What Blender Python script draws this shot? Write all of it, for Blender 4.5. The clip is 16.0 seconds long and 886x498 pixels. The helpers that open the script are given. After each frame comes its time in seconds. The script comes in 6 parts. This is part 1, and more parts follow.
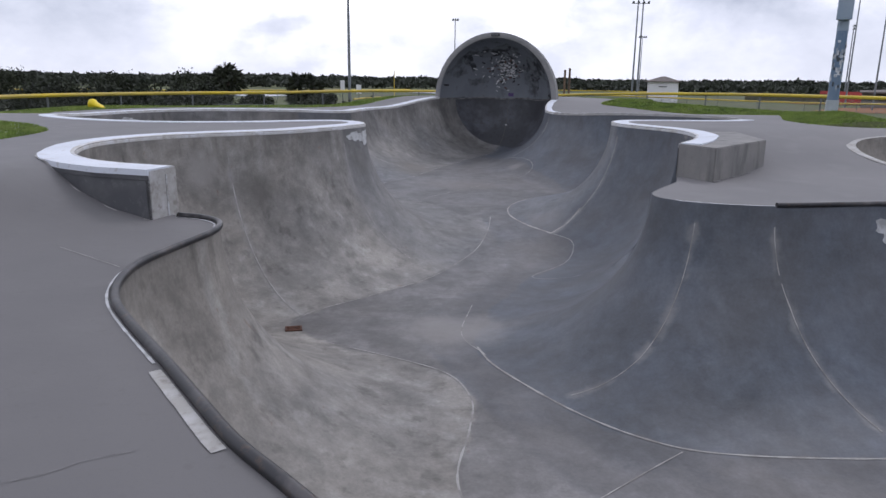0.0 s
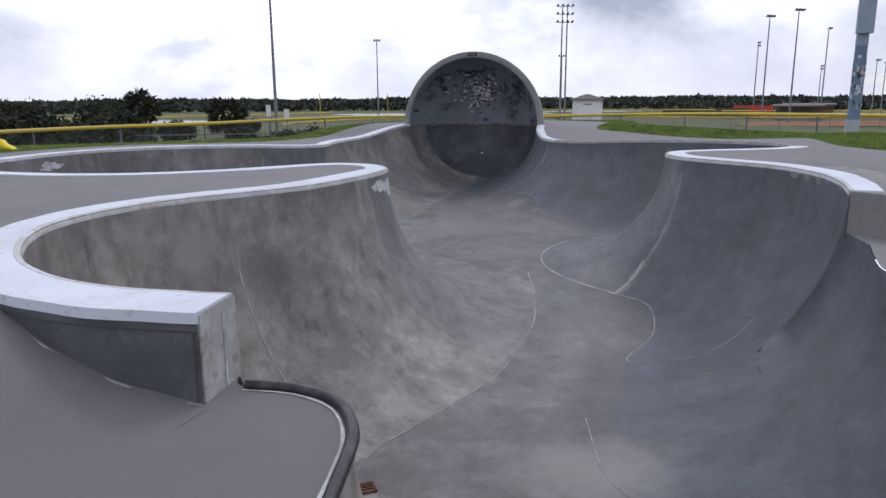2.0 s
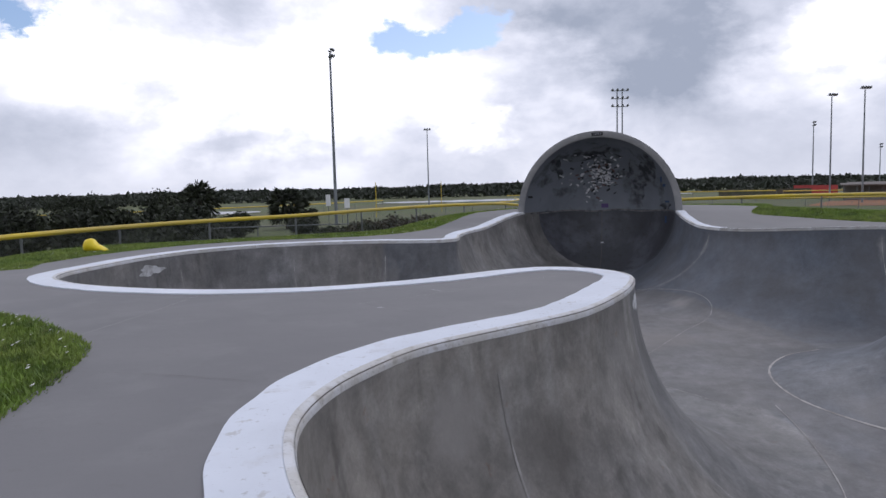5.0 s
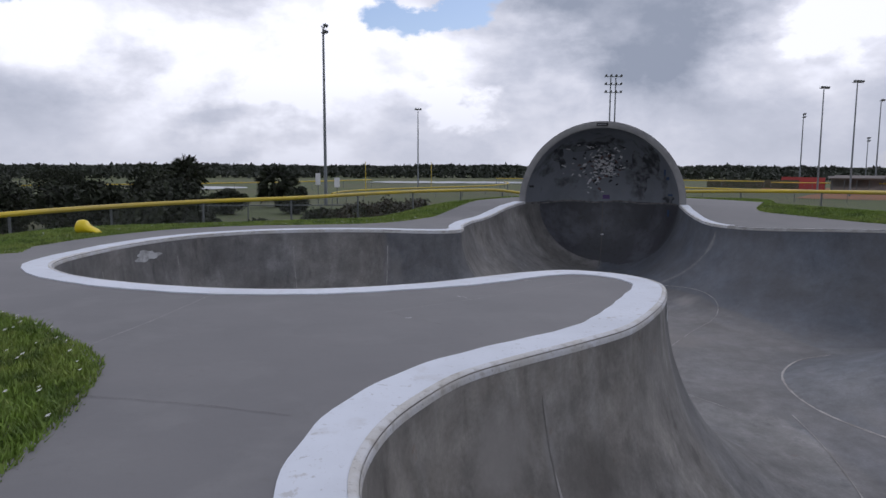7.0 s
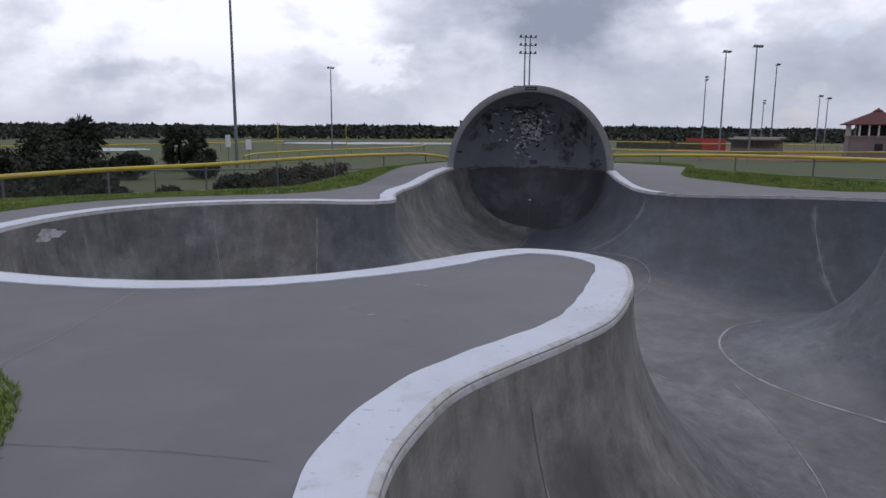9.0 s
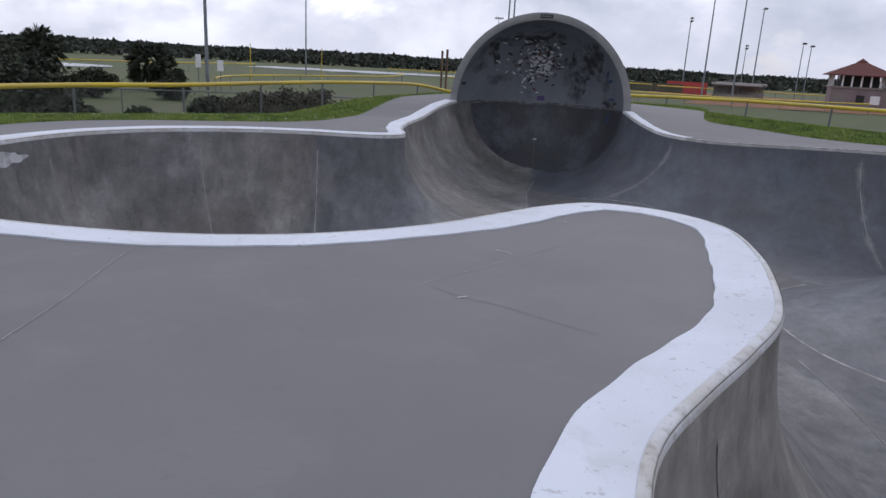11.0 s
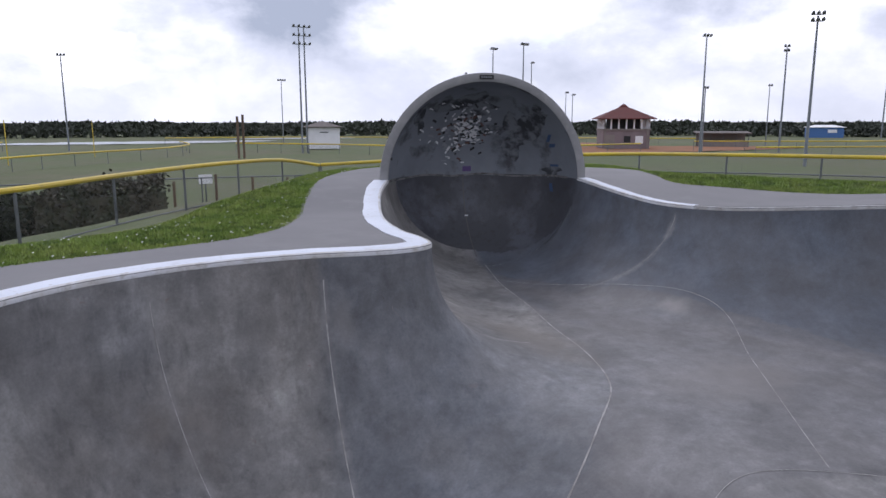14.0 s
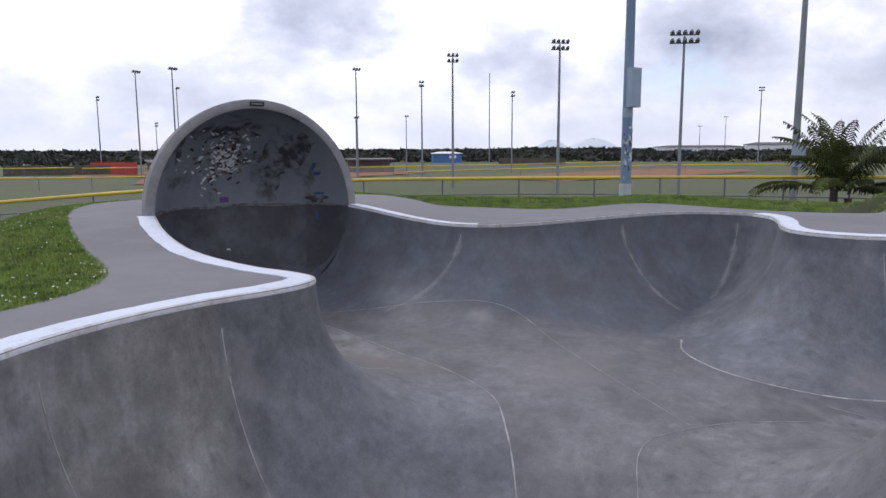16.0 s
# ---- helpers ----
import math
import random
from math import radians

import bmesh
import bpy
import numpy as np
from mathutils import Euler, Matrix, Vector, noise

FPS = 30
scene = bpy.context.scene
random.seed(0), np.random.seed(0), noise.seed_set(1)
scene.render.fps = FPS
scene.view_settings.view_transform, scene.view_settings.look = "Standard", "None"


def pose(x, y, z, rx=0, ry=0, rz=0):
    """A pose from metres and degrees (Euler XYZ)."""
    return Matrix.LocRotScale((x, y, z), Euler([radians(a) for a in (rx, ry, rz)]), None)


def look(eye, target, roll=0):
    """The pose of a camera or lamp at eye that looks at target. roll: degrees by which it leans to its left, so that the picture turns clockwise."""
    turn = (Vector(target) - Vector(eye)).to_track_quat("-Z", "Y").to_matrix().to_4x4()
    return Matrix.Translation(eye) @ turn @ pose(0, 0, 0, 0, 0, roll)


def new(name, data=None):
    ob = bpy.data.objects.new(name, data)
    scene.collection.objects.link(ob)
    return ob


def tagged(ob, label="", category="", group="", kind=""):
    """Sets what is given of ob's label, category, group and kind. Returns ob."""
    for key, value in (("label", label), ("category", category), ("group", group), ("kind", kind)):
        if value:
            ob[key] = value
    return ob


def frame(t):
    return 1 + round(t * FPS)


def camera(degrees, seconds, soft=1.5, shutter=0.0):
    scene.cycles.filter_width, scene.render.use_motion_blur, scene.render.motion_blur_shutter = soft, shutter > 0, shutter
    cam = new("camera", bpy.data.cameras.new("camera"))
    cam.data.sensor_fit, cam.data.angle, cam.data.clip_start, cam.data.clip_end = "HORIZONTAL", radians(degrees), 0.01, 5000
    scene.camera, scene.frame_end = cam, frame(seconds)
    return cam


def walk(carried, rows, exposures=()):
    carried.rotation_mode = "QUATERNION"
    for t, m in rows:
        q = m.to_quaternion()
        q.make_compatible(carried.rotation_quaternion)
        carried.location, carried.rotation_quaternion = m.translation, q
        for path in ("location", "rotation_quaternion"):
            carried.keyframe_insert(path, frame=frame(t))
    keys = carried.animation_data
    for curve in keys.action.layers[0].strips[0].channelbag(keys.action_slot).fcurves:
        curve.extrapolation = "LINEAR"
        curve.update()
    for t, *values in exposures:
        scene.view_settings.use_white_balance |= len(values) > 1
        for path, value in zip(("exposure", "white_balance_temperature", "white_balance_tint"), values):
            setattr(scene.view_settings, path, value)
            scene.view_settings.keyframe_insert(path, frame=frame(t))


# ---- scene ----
cam = camera(64.7, 16.0)
# seconds, x, y, z, yaw, pitch, roll
PATH = [
    (0, -0.004, -0.019, 0.936, 0.038, -13.771, -0.726),
    (0.5, -0.597, 0.825, 1.091, -1.880, -12.298, -0.556),
    (1, -1.148, 1.642, 1.112, -1.991, -10.003, 1.376),
    (1.5, -1.656, 2.457, 1.083, -2.839, -11.194, 1.806),
    (2, -2.084, 3.317, 1.086, -7.049, -12.178, 0.338),
    (2.5, -2.498, 4.102, 1.087, -9.892, -11.263, 0.872),
    (3, -2.949, 4.778, 1.070, -10.724, -11.155, 0.888),
    (3.5, -3.432, 5.372, 1.016, -10.879, -11.699, -2.154),
    (4, -3.840, 5.929, 1.021, -5.072, -7.385, 5.353),
    (4.5, -4.084, 6.279, 1.051, -3.449, -5.873, 3.574),
    (4.7, -4.198, 6.416, 1.065, -3.360, -5.132, 2.306),
    (6.8, -4.723, 6.943, 1.304, -6.340, -6.785, 0.770),
    (7, -4.737, 7.020, 1.303, -5.223, -6.823, -0.200),
    (7.5, -4.854, 7.160, 1.312, -5.839, -5.528, -0.187),
    (8, -5.004, 7.307, 1.407, -12.347, -9.145, 0.001),
    (8.5, -5.052, 7.445, 1.450, -13.258, -9.290, -0.171),
    (9, -5.071, 7.663, 1.447, -12.272, -10.000, -0.337),
    (9.2, -5.101, 7.755, 1.444, -9.746, -11.484, -0.843),
    (11.3, -5.713, 9.754, 1.313, -15.708, -15.368, -2.288),
    (11.5, -5.787, 10.122, 1.362, -16.733, -13.236, -1.113),
    (12, -5.965, 11.097, 1.488, -16.280, -14.491, -1.505),
    (12.5, -6.183, 12.061, 1.474, -22.372, -12.821, -1.807),
    (13, -6.619, 12.961, 1.493, -25.801, -11.155, -0.293),
    (13.5, -7.255, 13.716, 1.506, -29.859, -11.221, -0.553),
    (14, -7.995, 14.293, 1.523, -32.966, -10.326, 0.060),
    (14.5, -8.663, 14.785, 1.518, -38.958, -11.014, -0.332),
    (15, -9.261, 15.304, 1.519, -48.483, -10.078, -1.594),
    (15.5, -9.783, 15.917, 1.502, -54.799, -9.131, 0.033),
    (16, -10.134, 16.575, 1.539, -61.814, -8.198, 0.283),
]
# seconds, stops, kelvin, tint
EXPOSURES = [(0, -0.05, 5980, 17), (2.5, -0.06, 5980, 17), (4.0, -0.16, 5980, 17), (4.7, -0.24, 5980, 17), (6.8, -0.58, 5950, 17), (9.2, -0.62, 5900, 17), (11.3, -0.2, 5930, 17), (12.5, -0.06, 5900, 18), (16, 0.04, 5920, 19)]
walk(cam, [(t, pose(x, y, z, 90 + pitch, roll, yaw)) for t, x, y, z, yaw, pitch, roll in PATH], exposures=EXPOSURES)

# ---- light ----
world = bpy.data.worlds.new("sky")
scene.world = world
world.use_nodes = True
SUN_EL, SUN_AZ = 48.0, 35.0  # degrees; azimuth clockwise from +y


def build_sky():
    nt = world.node_tree
    nt.nodes.clear()
    N, L = nt.nodes.new, nt.links.new
    out, bg = N("ShaderNodeOutputWorld"), N("ShaderNodeBackground")
    sky = N("ShaderNodeTexSky")
    sky.sky_type, sky.sun_disc = "NISHITA", False
    sky.sun_elevation, sky.sun_rotation = radians(SUN_EL), radians(SUN_AZ)
    dim = N("ShaderNodeVectorMath")
    dim.operation = "SCALE"
    dim.inputs["Scale"].default_value = 0.13
    L(sky.outputs[0], dim.inputs[0])
    tc, sep = N("ShaderNodeTexCoord"), N("ShaderNodeSeparateXYZ")
    L(tc.outputs["Generated"], sep.inputs[0])
    flat = N("ShaderNodeVectorMath")
    flat.operation = "MULTIPLY"
    L(tc.outputs["Generated"], flat.inputs[0])
    flat.inputs[1].default_value = (1.0, 1.0, 1.7)

    def clouds(scale, detail, offset):
        m, n = N("ShaderNodeMapping"), N("ShaderNodeTexNoise")
        m.inputs["Location"].default_value = offset
        L(flat.outputs[0], m.inputs[0])
        L(m.outputs[0], n.inputs["Vector"])
        n.inputs["Scale"].default_value, n.inputs["Detail"].default_value = scale, detail
        n.inputs["Roughness"].default_value, n.inputs["Distortion"].default_value = 0.57, 0.1
        return n

    def ramp(src, stops):
        r = N("ShaderNodeValToRGB")
        els = r.color_ramp.elements
        while len(els) < len(stops):
            els.new(0.5)
        for e, (p, c) in zip(els, stops):
            e.position, e.color = p, (*c, 1)
        L(src, r.inputs[0])
        return r

    body = clouds(4.2, 10, CLOUD_BODY)
    gaps = clouds(2.2, 8, CLOUD_GAPS)
    fields = {"grey": body.outputs["Fac"], "gap": gaps.outputs["Fac"]}
    for field, (az, el), low, high, amount, tall in CLOUD_BANKS:
        grey = fields[field]
        way = (math.sin(radians(az)) * math.cos(radians(el)), math.cos(radians(az)) * math.cos(radians(el)), math.sin(radians(el)))
        wob = N("ShaderNodeVectorMath")
        wob.operation = "MULTIPLY_ADD"
        edge = clouds(6.5, 8, (az, el, 0.0))
        L(edge.outputs["Color"], wob.inputs[0])
        wob.inputs[1].default_value = (0.34, 0.34, 0.20)
        L(tc.outputs["Generated"], wob.inputs[2])
        sub = N("ShaderNodeVectorMath")
        sub.operation = "SUBTRACT"
        L(wob.outputs[0], sub.inputs[0])
        sub.inputs[1].default_value = (way[0] + 0.17, way[1] + 0.17, way[2] + 0.10)
        sca = N("ShaderNodeVectorMath")
        sca.operation = "MULTIPLY"
        L(sub.outputs[0], sca.inputs[0])
        sca.inputs[1].default_value = (1.0, 1.0, tall)
        ln = N("ShaderNodeVectorMath")
        ln.operation = "LENGTH"
        L(sca.outputs[0], ln.inputs[0])
        mr = N("ShaderNodeMapRange")
        mr.interpolation_type = "SMOOTHSTEP"
        mr.inputs["From Min"].default_value, mr.inputs["From Max"].default_value = high, low
        mr.inputs["To Max"].default_value = amount
        L(ln.outputs["Value"], mr.inputs[0])
        add = N("ShaderNodeMath")
        add.operation = "ADD"
        L(grey, add.inputs[0])
        L(mr.outputs[0], add.inputs[1])
        fields[field] = add.outputs[0]
    tone = ramp(fields["grey"], [(0.33, (1.40, 1.40, 1.39)), (0.43, (1.05, 1.055, 1.065)), (0.53, (0.79, 0.815, 0.86)), (0.76, (0.42, 0.465, 0.53))])
    cover = ramp(fields["gap"], [(0.27, (0, 0, 0)), (0.35, (1, 1, 1))])
    mix = N("ShaderNodeMix")
    mix.data_type = "RGBA"
    L(cover.outputs[0], mix.inputs[0])
    L(dim.outputs[0], mix.inputs[6])
    L(tone.outputs[0], mix.inputs[7])
    # pale haze towards the horizon
    haze = ramp(sep.outputs[2], [(0.0, (1, 1, 1)), (0.11, (0, 0, 0))])
    mix2 = N("ShaderNodeMix")
    mix2.data_type = "RGBA"
    half = N("ShaderNodeMath")
    half.operation = "MULTIPLY"
    half.inputs[1].default_value = 0.62
    L(haze.outputs[0], half.inputs[0])
    L(half.outputs[0], mix2.inputs[0])
    L(mix.outputs[2], mix2.inputs[6])
    mix2.inputs[7].default_value = (0.79, 0.805, 0.83, 1)
    # the cloud sheet is brighter on the sun's side
    dot = N("ShaderNodeVectorMath")
    dot.operation = "DOT_PRODUCT"
    L(tc.outputs["Generated"], dot.inputs[0])
    dot.inputs[1].default_value = (math.sin(radians(SUN_AZ - 40)), math.cos(radians(SUN_AZ - 40)), 0.35)
    side = N("ShaderNodeMapRange")
    side.inputs["From Min"].default_value, side.inputs["From Max"].default_value = -1.0, 1.0
    side.inputs["To Min"].default_value, side.inputs["To Max"].default_value = 0.84, 1.10
    L(dot.outputs["Value"], side.inputs[0])
    lit = N("ShaderNodeVectorMath")
    lit.operation = "SCALE"
    L(mix2.outputs[2], lit.inputs[0])
    L(side.outputs[0], lit.inputs["Scale"])
    L(lit.outputs[0], bg.inputs[0])
    bg.inputs[1].default_value = SKY_STRENGTH
    L(bg.outputs[0], out.inputs[0])


SKY_STRENGTH = 1.0
# field, azimuth and elevation, inner and outer radius, weight, flatness
CLOUD_BANKS = [("grey", (20.5, 13), 0.09, 0.165, 0.18, 1.05), ("grey", (52, 11), 0.06, 0.17, 0.17, 2.0), ("grey", (80, 9), 0.04, 0.16, 0.15, 2.1), ("grey", (68, 6), 0.02, 0.12, 0.10, 2.6), ("grey", (-8, 7), 0.06, 0.30, -0.19, 2.1),
               ("grey", (8, 5), 0.02, 0.09, -0.22, 2.1), ("grey", (33, 10), 0.02, 0.09, -0.26, 1.2), ("grey", (-28, 9), 0.05, 0.24, -0.12, 2.1), ("grey", (-10, 3), 0.03, 0.16, 0.14, 4.0),
               ("gap", (3, 11.8), 0.05, 0.16, -0.26, 3.0), ("gap", (-26, 13.5), 0.03, 0.12, -0.20, 3.0), ("gap", (-10, 17), 0.05, 0.2, -0.2, 2.5)]
CLOUD_BODY, CLOUD_GAPS = (3.1, 1.7, 0.0), (0.6, 5.2, 0.0)
build_sky()
sun = new("sun", bpy.data.lights.new("sun", "SUN"))
sun.data.energy, sun.data.angle, sun.data.color = 0.6, radians(14), (1.0, 0.95, 0.88)
sun_way = Vector((math.sin(radians(SUN_AZ)) * math.cos(radians(SUN_EL)), math.cos(radians(SUN_AZ)) * math.cos(radians(SUN_EL)), math.sin(radians(SUN_EL))))
sun.matrix_world = look(sun_way * 50, (0, 0, 0))
scene.view_settings.exposure = 0.0


# ---- materials ----
def material(name, colour, rough=0.8, metal=0.0, layers=(), bump=(), spec=0.5, islands=0.0, objects=0.0, pour=None, cast=False, spots=()):
    """layers: (scale, detail, low, high, colour, amount, stretch); bump: (scale, strength)."""
    m = bpy.data.materials.new(name)
    m.use_nodes = True
    nt = m.node_tree
    N, L = nt.nodes.new, nt.links.new
    b = nt.nodes["Principled BSDF"]
    b.inputs["Roughness"].default_value, b.inputs["Metallic"].default_value = rough, metal
    b.inputs["Specular IOR Level"].default_value = spec
    geo = N("ShaderNodeNewGeometry")
    rgb = N("ShaderNodeRGB")
    rgb.outputs[0].default_value = (*colour, 1)
    last = rgb.outputs[0]
    for i, (scale, detail, low, high, col, amount, stretch) in enumerate(layers):
        mp, n, r = N("ShaderNodeMapping"), N("ShaderNodeTexNoise"), N("ShaderNodeMapRange")
        mp.inputs["Scale"].default_value = stretch
        mp.inputs["Location"].default_value = (i * 7.3, i * 3.1, i * 1.7)
        L(geo.outputs["Position"], mp.inputs[0])
        L(mp.outputs[0], n.inputs["Vector"])
        n.inputs["Scale"].default_value, n.inputs["Detail"].default_value = scale, detail
        n.inputs["Roughness"].default_value = 0.6
        r.inputs["From Min"].default_value, r.inputs["From Max"].default_value = low, high
        r.inputs["To Max"].default_value = amount
        L(n.outputs["Fac"], r.inputs[0])
        mx = N("ShaderNodeMix")
        mx.data_type = "RGBA"
        L(r.outputs[0], mx.inputs[0])
        L(last, mx.inputs[6])
        mx.inputs[7].default_value = (*col, 1)
        last = mx.outputs[2]
    if pour:  # a second batch of the stuff, along a direction of the plan
        axis, low, high, tint, share, blend = pour
        dt, r, mx, n, ad = N("ShaderNodeVectorMath"), N("ShaderNodeMapRange"), N("ShaderNodeMix"), N("ShaderNodeTexNoise"), N("ShaderNodeMath")
        dt.operation, ad.operation, mx.data_type, mx.blend_type = "DOT_PRODUCT", "ADD", "RGBA", blend
        L(geo.outputs["Position"], dt.inputs[0])
        dt.inputs[1].default_value = axis
        L(geo.outputs["Position"], n.inputs["Vector"])
        n.inputs["Scale"].default_value = 0.7
        L(dt.outputs["Value"], ad.inputs[0])
        L(n.outputs["Fac"], ad.inputs[1])
        r.inputs["From Min"].default_value, r.inputs["From Max"].default_value = low + 0.5, high + 0.5
        r.inputs["To Max"].default_value = share
        L(ad.outputs[0], r.inputs[0])
        L(r.outputs[0], mx.inputs[0])
        L(last, mx.inputs[6])
        mx.inputs[7].default_value = (*tint, 1)
        last = mx.outputs[2]
    if cast:  # tones of the bays, the floor slab and the limy wash beside the joints
        def field(attr):
            n = N("ShaderNodeAttribute")
            n.attribute_name = attr
            return n.outputs["Fac"]

        def blend(fac, col, mode="MIX"):
            mx = N("ShaderNodeMix")
            mx.data_type, mx.blend_type = "RGBA", mode
            L(fac, mx.inputs[0])
            L(last, mx.inputs[6])
            mx.inputs[7].default_value = (*col, 1)
            return mx.outputs[2]

        def ragged(src, scale, weight, low, high, top):
            n, ma, r = N("ShaderNodeTexNoise"), N("ShaderNodeMath"), N("ShaderNodeMapRange")
            L(geo.outputs["Position"], n.inputs["Vector"])
            n.inputs["Scale"].default_value, n.inputs["Detail"].default_value, n.inputs["Roughness"].default_value = scale, 8, 0.62
            ma.operation = "MULTIPLY_ADD"
            L(n.outputs["Fac"], ma.inputs[0])
            ma.inputs[1].default_value = weight
            L(src, ma.inputs[2])
            r.interpolation_type = "SMOOTHSTEP"
            r.inputs["From Min"].default_value, r.inputs["From Max"].default_value, r.inputs["To Max"].default_value = low, high, top
            L(ma.outputs[0], r.inputs[0])
            return r.outputs[0]

        last = blend(ragged(field("bay_tone"), 0.5, 0.3, 0.15, 1.05, 0.92), (0.072, 0.089, 0.117))
        last = blend(ragged(field("slab"), 1.3, 0.5, 1.21, 1.30, 0.66), (0.112, 0.110, 0.114))
        last = blend(ragged(field("slab"), 0.9, 2.2, 2.25, 2.80, 0.50), (0.168, 0.164, 0.165))
        # trowel clouds, drips and grain over all of it
        for k, (scale, distort, low, high, dark, pale, stretch) in enumerate(((0.5, 0.3, 0.36, 0.64, 0.80, 1.18, ONE), (1.6, 0.4, 0.34, 0.66, 0.76, 1.26, ONE), (5.5, 0.0, 0.30, 0.70, 0.84, 1.18, (1, 1, 0.7)), (30.0, 0.0, 0.30, 0.70, 0.88, 1.13, ONE))):
            mp, n, r, sc = N("ShaderNodeMapping"), N("ShaderNodeTexNoise"), N("ShaderNodeMapRange"), N("ShaderNodeVectorMath")
            mp.inputs["Scale"].default_value, mp.inputs["Location"].default_value = stretch, (k * 4.1 + 2, k * 9.7, k * 2.3)
            L(geo.outputs["Position"], mp.inputs[0])
            L(mp.outputs[0], n.inputs["Vector"])
            n.inputs["Scale"].default_value, n.inputs["Detail"].default_value, n.inputs["Roughness"].default_value, n.inputs["Distortion"].default_value = scale, 8, 0.66, distort
            r.inputs["From Min"].default_value, r.inputs["From Max"].default_value = low, high
            r.inputs["To Min"].default_value, r.inputs["To Max"].default_value = dark, pale
            L(n.outputs["Fac"], r.inputs[0])
            sc.operation = "SCALE"
            L(last, sc.inputs[0])
            L(r.outputs[0], sc.inputs["Scale"])
            last = sc.outputs[0]
        last = blend(ragged(field("bay_tone"), 0.9, 1.8, 1.20, 2.30, 0.30), (0.138, 0.120, 0.102))
        last = blend(ragged(field("joint"), 3.0, 1.1, 1.10, 1.66, 0.60), (0.29, 0.285, 0.278))
    for at, size, col, amount in spots:  # worn or limy patches with soft ragged edges
        sb, sc, ln, n, ad, r, mx = N("ShaderNodeVectorMath"), N("ShaderNodeVectorMath"), N("ShaderNodeVectorMath"), N("ShaderNodeTexNoise"), N("ShaderNodeMath"), N("ShaderNodeMapRange"), N("ShaderNodeMix")
        sb.operation, sc.operation, ln.operation, ad.operation, mx.data_type = "SUBTRACT", "DIVIDE", "LENGTH", "ADD", "RGBA"
        L(geo.outputs["Position"], sb.inputs[0])
        sb.inputs[1].default_value = at
        L(sb.outputs[0], sc.inputs[0])
        sc.inputs[1].default_value = size
        L(sc.outputs[0], ln.inputs[0])
        L(geo.outputs["Position"], n.inputs["Vector"])
        n.inputs["Scale"].default_value, n.inputs["Detail"].default_value, n.inputs["Roughness"].default_value = 2.2, 8, 0.65
        L(ln.outputs["Value"], ad.inputs[0])
        L(n.outputs["Fac"], ad.inputs[1])
        r.interpolation_type = "SMOOTHSTEP"
        r.inputs["From Min"].default_value, r.inputs["From Max"].default_value, r.inputs["To Max"].default_value = 1.55, 0.75, amount
        L(ad.outputs[0], r.inputs[0])
        L(r.outputs[0], mx.inputs[0])
        L(last, mx.inputs[6])
        mx.inputs[7].default_value = (*col, 1)
        last = mx.outputs[2]
    for amount, kind in ((islands, "i"), (objects, "o")):
        if amount:
            src = geo.outputs["Random Per Island"] if kind == "i" else N("ShaderNodeObjectInfo").outputs["Random"]
            hsv, r = N("ShaderNodeHueSaturation"), N("ShaderNodeMapRange")
            L(src, r.inputs[0])
            r.inputs["To Min"].default_value, r.inputs["To Max"].default_value = 1 - amount, 1 + amount
            L(r.outputs[0], hsv.inputs["Value"])
            L(last, hsv.inputs["Color"])
            last = hsv.outputs[0]
    L(last, b.inputs["Base Color"])
    prev = None
    for scale, strength in bump:
        n, bp = N("ShaderNodeTexNoise"), N("ShaderNodeBump")
        L(geo.outputs["Position"], n.inputs["Vector"])
        n.inputs["Scale"].default_value, n.inputs["Detail"].default_value = scale, 5
        bp.inputs["Strength"].default_value, bp.inputs["Distance"].default_value = strength, 0.4 / scale
        L(n.outputs["Fac"], bp.inputs["Height"])
        if prev:
            L(prev.outputs[0], bp.inputs["Normal"])
        prev = bp
    if prev:
        L(prev.outputs[0], b.inputs["Normal"])
    return m


ONE = (1, 1, 1)
LIME, WORN = (0.30, 0.285, 0.27), (0.215, 0.20, 0.19)
CAST = [
    (0.30, 4, 0.42, 0.62, (0.182, 0.175, 0.166), 0.8, ONE),
    (1.0, 9, 0.50, 0.66, (0.31, 0.29, 0.262), 0.6, ONE),
    (1.7, 9, 0.56, 0.70, (0.105, 0.098, 0.09), 0.42, ONE),
    (4.2, 9, 0.56, 0.68, (0.070, 0.063, 0.055), 0.55, (1, 1, 0.2)),
    (2.6, 8, 0.54, 0.66, (0.34, 0.33, 0.31), 0.50, (1, 1, 0.3)),
    (9.0, 7, 0.57, 0.72, (0.27, 0.26, 0.25), 0.30, ONE),
    (5.0, 5, 0.67, 0.71, (0.17, 0.10, 0.065), 0.4, ONE),
    (45.0, 3, 0.62, 0.75, (0.10, 0.10, 0.10), 0.3, ONE)]
MOULD = (0.085, 0.078, 0.068)
